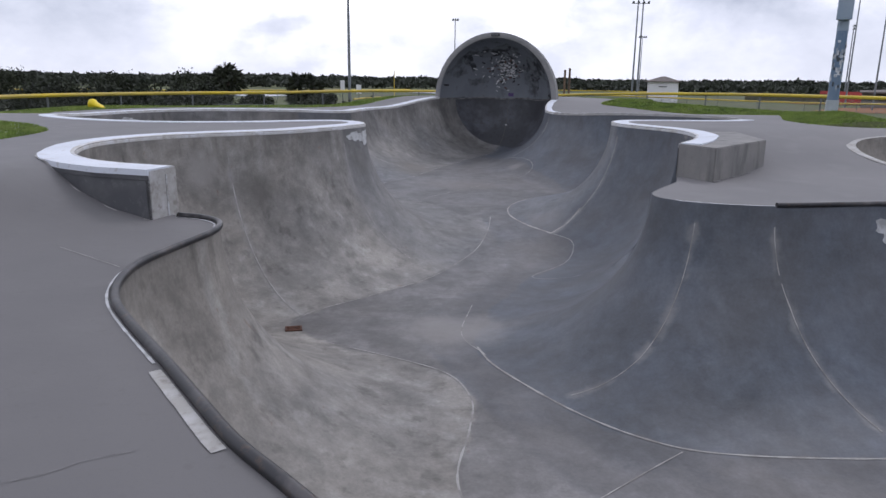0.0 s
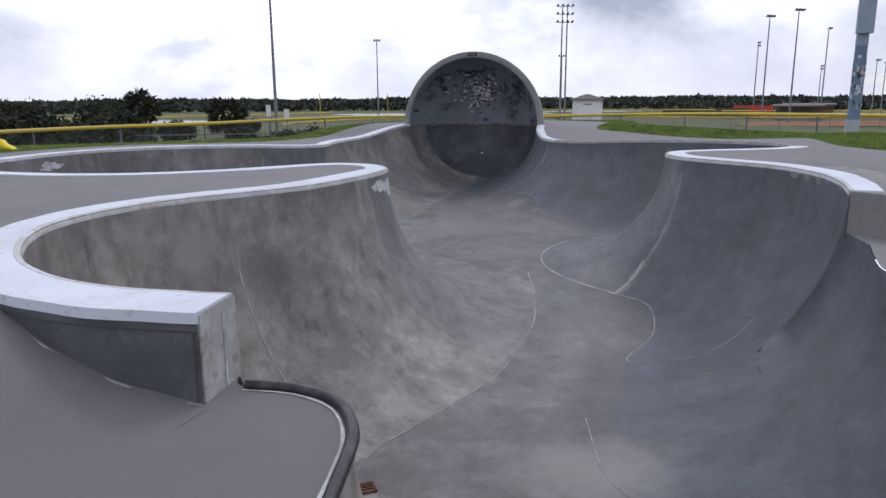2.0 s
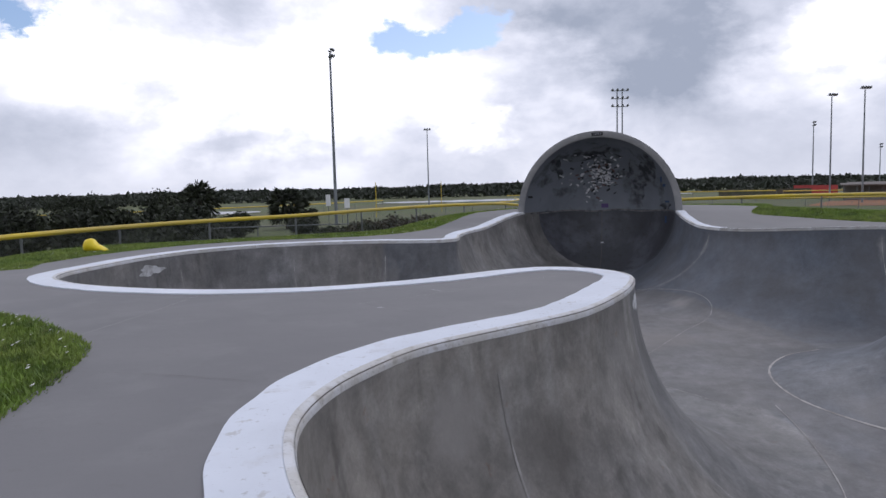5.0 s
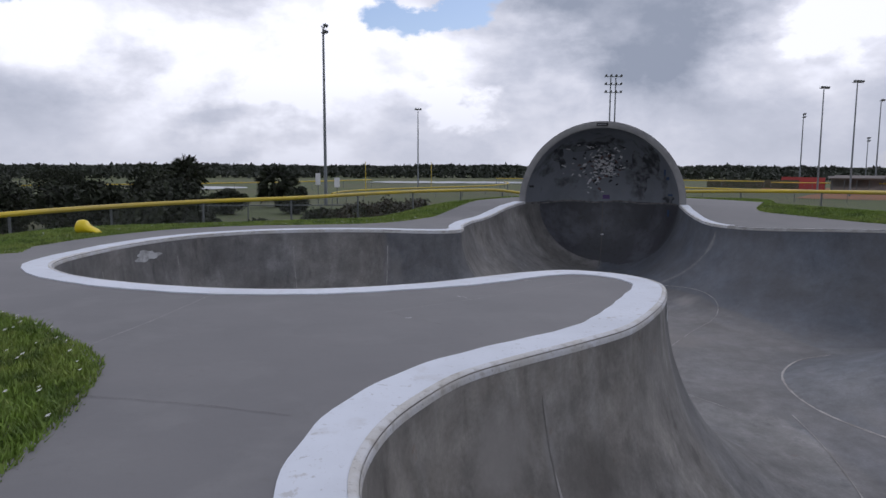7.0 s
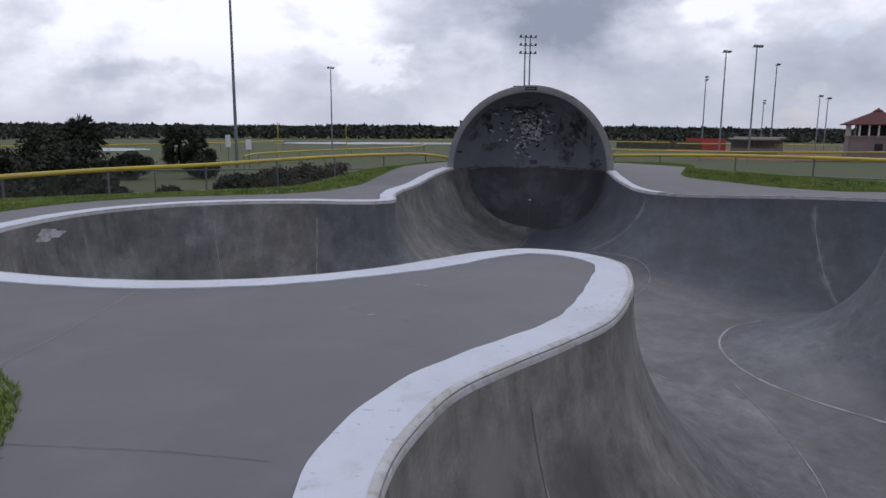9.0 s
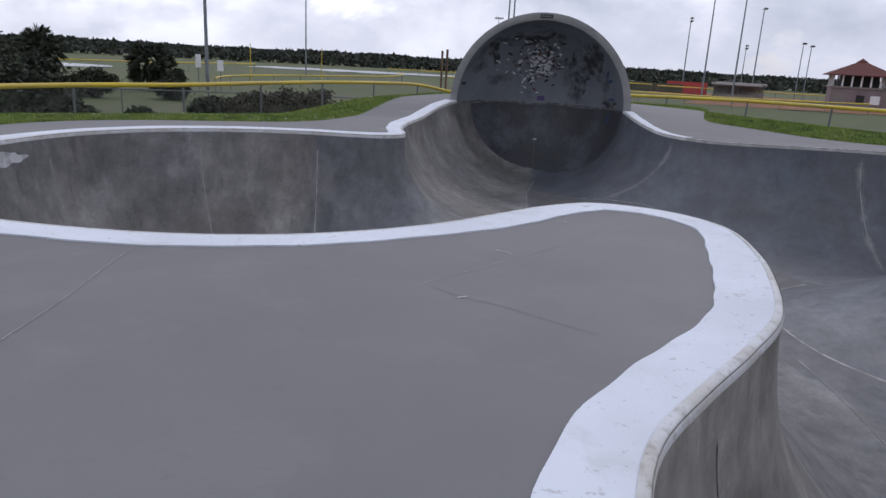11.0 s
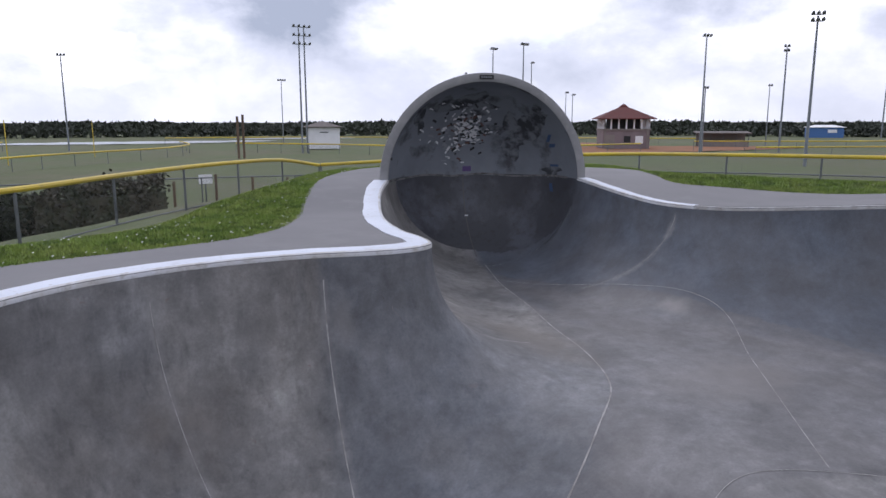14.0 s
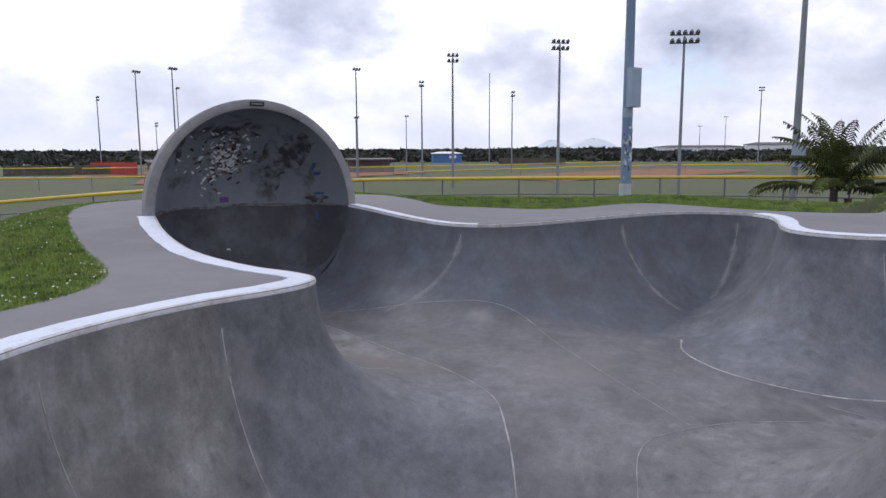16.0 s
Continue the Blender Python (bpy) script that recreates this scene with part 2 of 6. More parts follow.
bowl_concrete = material("bowl_concrete", (0.230, 0.213, 0.190), 0.58, cast=True, layers=CAST, bump=[(2, 0.05), (60, 0.05)], spots=[
    ((-4.6, 10.1, -0.9), (0.45, 0.6, 0.5), MOULD, 0.6), ((-4.72, 9.3, -1.0), (0.4, 0.45, 0.5), MOULD, 0.5), ((-3.2, 11.9, -1.0), (0.45, 0.4, 0.6), MOULD, 0.55),
    ((-1.75, 14.0, -0.8), (0.4, 0.5, 0.6), MOULD, 0.4), ((2.31, 22.41, -1.6), (0.40, 0.40, 0.6), LIME, 0.55), ((-3.95, 11.35, -0.6), (0.35, 0.4, 0.4), LIME, 0.7),
    ((-4.4, 22.0, -0.8), (0.25, 0.5, 0.7), LIME, 0.4), ((-6.3, 21.6, -1.6), (1.3, 0.9, 0.9), (0.165, 0.140, 0.118), 0.55), ((0.2, 9.6, -2.6), (1.2, 0.8, 0.4), LIME, 0.55), ((0.6, 20.0, -2.2), (1.8, 1.1, 0.4), WORN, 0.6),
    ((-0.9, 22.6, -1.9), (0.8, 1.6, 0.7), (0.155, 0.138, 0.120), 0.6), ((2.3, 15.4, -2.1), (0.7, 0.9, 0.5), WORN, 0.4)])
deck_concrete = material("deck_concrete", (0.148, 0.143, 0.144), 0.8, pour=((0, 1, 0), 6.4, 8.2, (1.3, 1.31, 1.32), 1.0, "MULTIPLY"), layers=[
    (0.25, 4, 0.42, 0.62, (0.118, 0.115, 0.118), 0.8, ONE),
    (1.6, 7, 0.52, 0.72, (0.160, 0.157, 0.156), 0.6, ONE),
    (14.0, 5, 0.60, 0.72, (0.115, 0.11, 0.107), 0.35, ONE),
    (90.0, 2, 0.60, 0.75, (0.10, 0.10, 0.10), 0.4, ONE)], bump=[(8, 0.05), (120, 0.10)])
white_paint = material("white_coping_paint", (0.68, 0.715, 0.785), 0.7, layers=[
    (0.9, 6, 0.42, 0.66, (0.59, 0.62, 0.68), 0.8, ONE),
    (3.0, 8, 0.57, 0.66, (0.50, 0.50, 0.51), 0.40, ONE),
    (7.0, 9, 0.64, 0.68, (0.38, 0.36, 0.33), 0.5, ONE),
    (24.0, 7, 0.62, 0.68, (0.30, 0.29, 0.28), 0.5, ONE),
    (70.0, 3, 0.66, 0.74, (0.35, 0.34, 0.33), 0.5, ONE)], bump=[(30, 0.14)])
edge_concrete = material("worn_edge_concrete", (0.36, 0.35, 0.33), 0.8, layers=[
    (4.0, 7, 0.45, 0.65, (0.52, 0.52, 0.53), 0.8, ONE), (14.0, 6, 0.52, 0.7, (0.20, 0.18, 0.16), 0.7, ONE)], bump=[(25, 0.2)])
worn_white = material("worn_coping_edge", (0.52, 0.51, 0.49), 0.8, layers=[
    (2.5, 7, 0.42, 0.60, (0.64, 0.655, 0.69), 0.85, ONE), (11.0, 6, 0.53, 0.68, (0.30, 0.27, 0.23), 0.55, ONE), (50, 3, 0.6, 0.72, (0.12, 0.11, 0.10), 0.5, ONE)], bump=[(25, 0.25)])
dark_concrete = material("dark_painted_concrete", (0.085, 0.087, 0.095), 0.75, layers=[
    (2.0, 6, 0.45, 0.68, (0.14, 0.14, 0.145), 0.8, ONE), (12.0, 6, 0.58, 0.72, (0.2, 0.2, 0.2), 0.4, ONE)], bump=[(30, 0.1)])
seam_lime = material("pale_joint", (0.40, 0.39, 0.375), 0.85, layers=[(3.5, 9, 0.42, 0.60, (0.235, 0.225, 0.215), 1.0, ONE)])
dark_joint = material("dark_joint", (0.10, 0.098, 0.095), 0.9, layers=[(6.0, 7, 0.42, 0.56, (0.20, 0.195, 0.195), 0.95, ONE)])
steel = material("worn_steel", (0.04, 0.04, 0.043), 0.42, 0.55, layers=[(3.0, 6, 0.5, 0.7, (0.16, 0.15, 0.15), 0.6, ONE), (20, 5, 0.55, 0.7, (0.10, 0.07, 0.05), 0.6, ONE)])
rust = material("rusty_iron", (0.13, 0.062, 0.04), 0.85, layers=[(20, 5, 0.45, 0.65, (0.06, 0.035, 0.03), 0.8, ONE)])
turf = material("grass_soil", (0.082, 0.106, 0.034), 0.95, layers=[
    (0.05, 5, 0.42, 0.60, (0.105, 0.102, 0.054), 0.9, ONE), (0.6, 6, 0.45, 0.65, (0.070, 0.092, 0.028), 0.8, ONE),
    (6.0, 6, 0.50, 0.70, (0.135, 0.138, 0.065), 0.6, ONE)], bump=[(12, 0.6)])
blade_green = material("grass_blade", (0.17, 0.26, 0.038), 0.7, layers=[(0.8, 5, 0.42, 0.62, (0.25, 0.31, 0.065), 0.8, ONE), (3.0, 6, 0.48, 0.62, (0.075, 0.125, 0.022), 0.8, ONE), (9.0, 5, 0.55, 0.68, (0.26, 0.25, 0.09), 0.5, ONE)], islands=0.3)
yellow_cap = material("yellow_plastic", (0.62, 0.46, 0.02), 0.5, layers=[(0.25, 3, 0.42, 0.6, (0.48, 0.36, 0.07), 0.9, ONE), (3, 5, 0.55, 0.7, (0.35, 0.26, 0.06), 0.5, ONE)])
yellow_bright = material("bright_yellow_plastic", (0.80, 0.62, 0.01), 0.4)
galv = material("galvanised_steel", (0.17, 0.18, 0.19), 0.55, 0.5, layers=[(1.5, 5, 0.45, 0.65, (0.12, 0.13, 0.14), 0.8, ONE)])
pole_grey = material("pole_grey", (0.22, 0.24, 0.26), 0.55, 0.3, layers=[(0.6, 5, 0.45, 0.65, (0.17, 0.185, 0.20), 0.8, ONE)])


# ---- helpers for building ----
def smooth(a, b, x):
    u = np.clip((np.asarray(x, float) - a) / (b - a), 0, 1)
    return u * u * (3 - 2 * u)


def mesh_object(name, verts, faces, mat, parent=None, label="", shade=True):
    me = bpy.data.meshes.new(name)
    me.from_pydata([tuple(map(float, v)) for v in verts], [], [tuple(map(int, f)) for f in faces])
    me.materials.append(mat)
    if shade:
        me.shade_smooth()
    me.update()
    ob = new(name, me)
    if parent:
        ob.parent = parent
    if label:
        ob["label"] = label
    return ob


def part(name, bm, mat, parent=None, label="", shade=False):
    """Links a bmesh as one mesh object."""
    me = bpy.data.meshes.new(name)
    bm.to_mesh(me)
    bm.free()
    me.materials.append(mat)
    if shade:
        me.shade_smooth()
    ob = new(name, me)
    if parent:
        ob.parent = parent
    if label:
        ob["label"] = label
    return ob


def add_box(bm, size, at=(0, 0, 0), rot=(0, 0, 0), bevel=0.0):
    made = bmesh.ops.create_cube(bm, size=1.0, matrix=pose(*at, *rot) @ Matrix.Diagonal((*size, 1)))
    if bevel:
        edges = list({e for v in made["verts"] for e in v.link_edges})
        bmesh.ops.bevel(bm, geom=edges, offset=bevel, segments=2, affect="EDGES", profile=0.5)


def add_tube(bm, a, b, r1, r2=None, sides=10):
    a, b = Vector(a), Vector(b)
    way = b - a
    turn = way.to_track_quat("Z", "Y").to_matrix().to_4x4()
    bmesh.ops.create_cone(bm, cap_ends=True, segments=sides, radius1=r1, radius2=r1 if r2 is None else r2, depth=way.length,
                          matrix=Matrix.Translation((a + b) / 2) @ turn)


def strip_faces(n, m, loop=False):
    """Quads between n rows of m points."""
    out = []
    for i in range(n - 1):
        for j in range(m if loop else m - 1):
            k = (j + 1) % m
            out.append((i * m + j, i * m + k, i * m + m + k, i * m + m + j))
    return out


def spline(points, step):
    """A smooth curve (Catmull-Rom) through points of any size, sampled about every step metres."""
    p = np.array(points, float)
    p = np.vstack([2 * p[0] - p[1], p, 2 * p[-1] - p[-2]])
    out = []
    for i in range(1, len(p) - 2):
        n = max(2, int(np.linalg.norm(p[i + 1, :2] - p[i, :2]) / step))
        for u in np.arange(n) / n:
            a, b, c, d = p[i - 1], p[i], p[i + 1], p[i + 2]
            out.append(0.5 * (2 * b + (c - a) * u + (2 * a - 5 * b + 4 * c - d) * u**2 + (3 * b - a - 3 * c + d) * u**3))
    out.append(p[-2])
    return np.array(out)


def turns(path):
    """Unit vectors to the right of a plan path, point by point."""
    t = np.gradient(path[:, :2], axis=0)
    t /= np.linalg.norm(t, axis=1)[:, None] + 1e-12
    return np.stack([t[:, 1], -t[:, 0]], 1)


# ---- the lie of the deck and of the bowl's floor ----
PIPE = np.array((1.95, 27.80, 0.14))   # centre of the dome's mouth
PIPE_R, PIPE_WALL = 2.30, 0.20
LOW_SQUASH = 0.91                      # the lower half is a little shallower than a sphere
MOUTH = np.array((0.909, -0.417))      # along the mouth, towards its right end
BACK = np.array((0.417, 0.909))        # from the mouth into the dome
T_WALL = 2.35                          # width of the curved walls


def deck_z(x, y):
    x, y = np.asarray(x, float), np.asarray(y, float)
    toe = -2.90 + 0.52 * np.minimum(y - 6.88, 0)
    left = -0.5 * (1 - np.clip(1 - (x - toe + 1.43) / 1.43, 0, 1) ** 1.6) * (y < 8.6)
    left = np.where(x < toe - 1.43, 0.0, left)
    right = -0.5 * (1 - smooth(10.9, 14.6, y))
    low = np.where(x < 1.2, left, right)
    far = -0.12 * np.where(x < 1.2, smooth(15.5, 19.5, y), smooth(20.3, 22.8, y)) + 0.30 * smooth(23.8, 28.3, y + 0.45 * x - 0.9 + 0.0) * smooth(9.0, 5.0, np.hypot(x - PIPE[0], y - PIPE[1]))
    return low + far


def floor_z(x, y):
    return -2.62 + 0.45 * smooth(12.3, 17.5, y) + 0.22 * smooth(17.0, 22.5, y) - 1.15 * smooth(-1.3, -5.5, x) * smooth(14.5, 17.0, y)


LEFT_STEEL = [(3.2, -2.2), (1.9, -0.7), (0.9, 0.55), (0.2, 1.37), (-0.47, 2.13), (-0.81, 2.5), (-1.1, 2.89), (-1.42, 3.33), (-1.82, 3.86), (-2.1, 4.28), (-2.27, 4.7),
              (-2.34, 5.15), (-2.29, 5.6), (-2.2, 6.05), (-2.14, 6.45), (-2.22, 6.8), (-2.45, 7.02), (-2.74, 7.12)]
LEFT_RIM = [(-2.81, 7.30), (-3.1, 7.39), (-3.48, 7.53), (-3.85, 7.76), (-4.15, 8.05), (-4.42, 8.42), (-4.64, 8.9), (-4.78, 9.4), (-4.82, 9.9), (-4.7, 10.42),
            (-4.47, 10.87), (-4.18, 11.27), (-3.74, 11.62), (-3.24, 11.98), (-2.7, 12.43), (-2.2, 13.12), (-1.85, 13.75), (-1.61, 14.4), (-1.67, 14.9), (-1.93, 15.28),
            (-2.4, 15.53), (-2.95, 15.4), (-3.5, 15.1), (-4.1, 14.76), (-4.65, 14.55), (-5.3, 14.42), (-5.9, 14.43), (-6.5, 14.55), (-7.2, 14.82), (-7.9, 15.22), (-8.45, 15.68),
            (-8.95, 16.4), (-9.25, 17.3), (-9.38, 18.4), (-9.3, 19.5), (-8.95, 20.6), (-8.4, 21.5), (-7.6, 22.15), (-6.7, 22.5), (-5.75, 22.6), (-4.8, 22.5), (-3.9, 22.22), (-3.35, 22.15), (-2.98, 22.32), (-2.82, 22.8), (-2.72, 23.6),
            (-2.35, 24.8), (-1.75, 26.1), (-1.0, 27.5), (-0.14, 28.76)]
RIGHT_RIM = [(4.04, 26.84), (3.72, 25.7), (3.52, 24.6), (3.46, 23.8), (3.6, 23.1), (3.98, 22.4), (4.55, 21.65), (5.2, 20.95), (5.95, 20.45), (6.9, 19.85), (7.4, 19.3), (7.65, 18.65),
             (7.5, 17.95), (6.95, 17.5), (6.1, 17.3), (5.3, 17.22), (4.7, 17.12), (4.22, 16.88), (3.9, 16.4), (3.82, 15.7), (4.1, 14.9), (4.45, 14.2), (4.6, 13.5), (4.5, 12.6), (4.15, 11.7), (3.62, 10.8)]
RIGHT_STEEL = [(3.45, 10.2), (3.05, 9.6), (2.75, 9.1), (2.72, 8.75), (2.95, 8.48), (3.4, 8.28), (4.1, 8.2), (5.4, 8.4), (7.0, 8.6), (8.6, 8.0), (9.6, 6.4), (9.6, 4.0), (8.6, 1.6), (7.2, -0.8), (5.8, -2.4), (4.4, -3.0), (3.2, -2.2)]

STEP = 0.085
SECTIONS = [spline(s, STEP) for s in (LEFT_STEEL, LEFT_RIM, RIGHT_RIM, RIGHT_STEEL)]
SECTION_Z = [np.full(len(SECTIONS[0]), -0.5), deck_z(SECTIONS[1][:, 0], SECTIONS[1][:, 1]), deck_z(SECTIONS[2][:, 0], SECTIONS[2][:, 1]), np.full(len(SECTIONS[3]), -0.5)]
SECTION_Z[1][SECTIONS[1][:, 1] < 12] = 0.0
SECTION_Z[2][SECTIONS[2][:, 1] < 16] = 0.0
RIM = np.vstack(SECTIONS)
RIM_Z = np.concatenate(SECTION_Z)


def rim_distance(pts):
    """Distance to the rim and the rim's height there, for plan points."""
    pts = np.asarray(pts, float)
    d, z = np.empty(len(pts)), np.empty(len(pts))
    for i in range(0, len(pts), 4000):
        q = np.hypot(pts[i:i + 4000, None, 0] - RIM[None, :, 0], pts[i:i + 4000, None, 1] - RIM[None, :, 1])
        m = q.min(1)
        w = np.exp(-(q - m[:, None]) / 0.12)
        d[i:i + 4000], z[i:i + 4000] = m, (w * RIM_Z).sum(1) / w.sum(1)
    return d, z


def inside(pts, poly):
    x, y = np.asarray(pts, float).T
    res = np.zeros(len(x), bool)
    a, b = poly, np.roll(poly, -1, axis=0)
    for (x1, y1), (x2, y2) in zip(a[:, :2], b[:, :2]):
        if y1 != y2:
            res ^= ((y1 > y) != (y2 > y)) & (x < (x2 - x1) * (y - y1) / (y2 - y1) + x1)
    return res


# the hip's foot: it meets the floor in a crisp curved line with one point
HIP_FOOT = np.vstack([spline([(3.15, 15.25), (2.75, 14.98), (2.36, 14.76)], 0.05), spline([(2.36, 14.76), (1.9, 15.55), (1.62, 16.35), (1.67, 17.15), (2.03, 17.92), (2.7, 18.53), (3.4, 18.7)], 0.05)])
HIP = np.vstack([HIP_FOOT, [(4.3, 17.3), (3.9, 16.2)]])


def bowl_z(pts, d=None, zr=None):
    if d is None:
        d, zr = rim_distance(pts)
    u = np.clip(1 - d / T_WALL, 0, 1)
    zf = floor_z(pts[:, 0], pts[:, 1])
    z = zf + (zr - zf) * (1 - np.sqrt(np.clip(1 - u * u, 0, 1)))
    ok = inside(pts, HIP)
    if ok.any():
        away = np.min(np.hypot(pts[ok, None, 0] - HIP_FOOT[None, :, 0], pts[ok, None, 1] - HIP_FOOT[None, :, 1]), axis=1)
        cone = zf[ok] + 0.30 * away
        k = 0.10
        mixed = np.clip(0.5 + 0.5 * (cone - z[ok]) / k, 0, 1)
        soft = z[ok] * (1 - mixed) + cone * mixed + k * mixed * (1 - mixed)
        z[ok] += (soft - z[ok]) * smooth(0.0, 0.12, away)
    return z


# ---- the bowl ----
bowl = tagged(new("skate_bowl"), "grey cast concrete skate bowl with curved walls and a flat floor", "skate bowl")
GRID = 0.075
ANGLE = radians(52)
D_LOW = T_WALL * (1 - math.cos(ANGLE))


def join_side(a, za, b, zb):
    """Two rim sections as one line with a sheer step between them: plan, heights, inward normals."""
    mid = b[0] + (a[-1] - b[0]) * 0.02 if za[-1] < zb[0] else a[-1] + (b[0] - a[-1]) * 0.02
    path = np.vstack([a, mid, mid, b])
    z = np.concatenate([za, [za[-1], zb[0]], zb])
    step = np.vstack([a, mid, b])
    n = turns(step)
    for _ in range(3):
        n[1:-1] = (n[:-2] + n[1:-1] + n[2:]) / 3
        n /= np.linalg.norm(n, axis=1)[:, None]
    k = len(a)
    return path, z, np.vstack([n[:k + 1], n[k:]])


SIDES = [join_side(SECTIONS[0], SECTION_Z[0], SECTIONS[1], SECTION_Z[1]), join_side(SECTIONS[2], SECTION_Z[2], SECTIONS[3], SECTION_Z[3])]


def wall_points(side, i, a, lift=0.0):
    """Points of the wall under place i along the rim, a radians down the curve."""
    path, z, nrm = side
    idx = np.arange(len(path))
    p = np.column_stack([np.interp(i, idx, path[:, k]) for k in (0, 1)])
    n = np.column_stack([np.interp(i, idx, nrm[:, k]) for k in (0, 1)])
    n /= np.linalg.norm(n, axis=1)[:, None]
    own = T_WALL * (1 - np.cos(a))
    q = p + n * own[:, None]
    d, zs = rim_distance(q)
    w = smooth(0.0, ANGLE * 0.8, a)
    zr = np.interp(i, idx, z) * (1 - w) + zs * w
    d = np.where(a < 0.3, own, d)
    zf = floor_z(q[:, 0], q[:, 1])
    u = np.clip(1 - d / T_WALL, 0, 1)
    zz = zf + (zr - zf) * (1 - np.sqrt(np.clip(1 - u * u, 0, 1)))
    out = np.column_stack([q, zz])
    if lift:
        out += lift * np.column_stack([n * np.cos(a)[:, None], np.sin(a)])
    return out


def near_rim(side, x, y):
    return float(np.argmin(np.hypot(side[0][:, 0] - x, side[0][:, 1] - y)))


# joints of the walls: side, place on the rim, angle down the curve, width, lean along the rim
SEAMS = ((0, -3.62, 11.72, 1.5, 0.018, 0.25), (0, -8.7, 21.1, 1.45, 0.011, 0.35), (0, -6.6, 22.5, 1.45, 0.011, 0.35), (0, -4.5, 22.42, 1.5, 0.016, 0.25), (0, -2.9, 22.45, 1.3, 0.014, 0.2),
         (0, -1.9, 13.6, 1.2, 0.010, 0.0), (0, -9.35, 19.0, 1.2, 0.012, 0.0), 
         (1, 3.5, 23.4, 1.2, 0.006, -0.8), (1, 5.85, 20.5, 1.2, 0.010, 0.3), (1, 7.5, 18.2, 1.1, 0.006, 0.0), (1, 3.84, 15.5, 1.25, 0.022, 0.2),
         (1, 3.08, 8.42, 1.35, 0.010, -0.3), (1, 4.04, 8.2, 1.3, 0.012, 0.35))
# how far each bay between the joints goes from the warm to the darker blue-grey tone, along each side
BAY_TONES = ((0.08, 0.12, 0.42, 0.38, 0.32, 0.26, 0.56, 0.32), (0.90, 1.0, 1.0, 0.60, 0.95, 0.72, 0.84))
# the flat slab that was poured after the curved walls
SLAB = spline([(0.4, 3.2), (0.17, 5.63), (0.31, 6.58), (0.36, 7.3), (0.1, 8.0), (-0.6, 8.5), (-1.6, 9.0), (-2.2, 9.85), (-1.95, 10.3), (-1.2, 11.05), (-0.3, 12.1), (0.42, 13.4), (0.78, 14.2), (1.04, 15.3), (1.0, 16.0), (0.4, 16.4),
               (-0.5, 17.5), (-1.6, 18.1), (-2.8, 18.1), (-4.3, 18.1), (-5.3, 18.3), (-3.9, 19.05), (-3.0, 19.45), (-2.1, 19.95), (-1.2, 20.6), (-0.62, 21.6), (-0.15, 22.9), (0.45, 24.3), (1.1, 26.0), (1.5, 26.9), (1.75, 26.0), (1.95, 25.0),
               (2.35, 23.6), (2.8, 21.8), (3.3, 20.4), (3.5, 19.2), (3.3, 18.68), (2.7, 18.53), (2.03, 17.92), (1.67, 17.15), (1.62, 16.35), (1.9, 15.55), (2.36, 14.76), (2.72, 14.1), (2.45, 13.3), (1.68, 12.42), (1.2, 11.4), (0.75, 10.2),
               (0.5, 8.9), (0.72, 8.19), (1.39, 7.12), (2.13, 6.42), (2.9, 6.15), (4.4, 6.1), (6.0, 6.3), (6.4, 4.0), (4.4, 1.2), (2.0, 1.6), (0.4, 3.2)], 0.08)


def seam_points(side, x, y, a1, lean, n=40):
    i = near_rim(SIDES[side], x, y) + lean * np.linspace(0, 1, n) ** 1.5 / STEP
    a = np.linspace(0.12, a1, n)
    return i, a, wall_points(SIDES[side], i, a)


SEAM_LINES = np.vstack([seam_points(sd, x, y, a1, lean)[2] for sd, x, y, a1, w, lean in SEAMS])


def cast_fields(ob, verts):
    """Stores where the bay tones, the slab and the joints lie, for the concrete."""
    v = np.asarray(verts, float)
    edges = [sorted(near_rim(SIDES[k], x, y) for sd, x, y, *_ in SEAMS if sd == k) for k in (0, 1)]
    joint, slab, bay_tone = np.empty(len(v)), np.empty(len(v)), np.empty(len(v))
    both = np.vstack([SIDES[0][0], SIDES[1][0]])
    bay = np.concatenate([np.array(BAY_TONES[k])[np.searchsorted(edges[k], np.arange(len(SIDES[k][0])), side="right")] for k in (0, 1)])
    for i in range(0, len(v), 3000):
        q = v[i:i + 3000]
        joint[i:i + 3000] = np.linalg.norm(q[:, None] - SEAM_LINES[None], axis=2).min(1)
        slab[i:i + 3000] = np.hypot(q[:, None, 0] - SLAB[None, :, 0], q[:, None, 1] - SLAB[None, :, 1]).min(1)
        near = np.hypot(q[:, None, 0] - both[None, :, 0], q[:, None, 1] - both[None, :, 1])
        w = np.exp(-(near - near.min(1)[:, None]) / 0.05)
        bay_tone[i:i + 3000] = (w * bay).sum(1) / w.sum(1)
    slab *= np.where(inside(v[:, :2], SLAB), 1.0, -1.0)
    for name, values in (("joint", np.clip(1 - joint / 0.22, 0, 1)), ("slab", np.clip(1 + slab, 0, 2)), ("bay_tone", bay_tone)):
        ob.data.attributes.new(name, "FLOAT", "POINT").data.foreach_set("value", values.astype(np.float32))


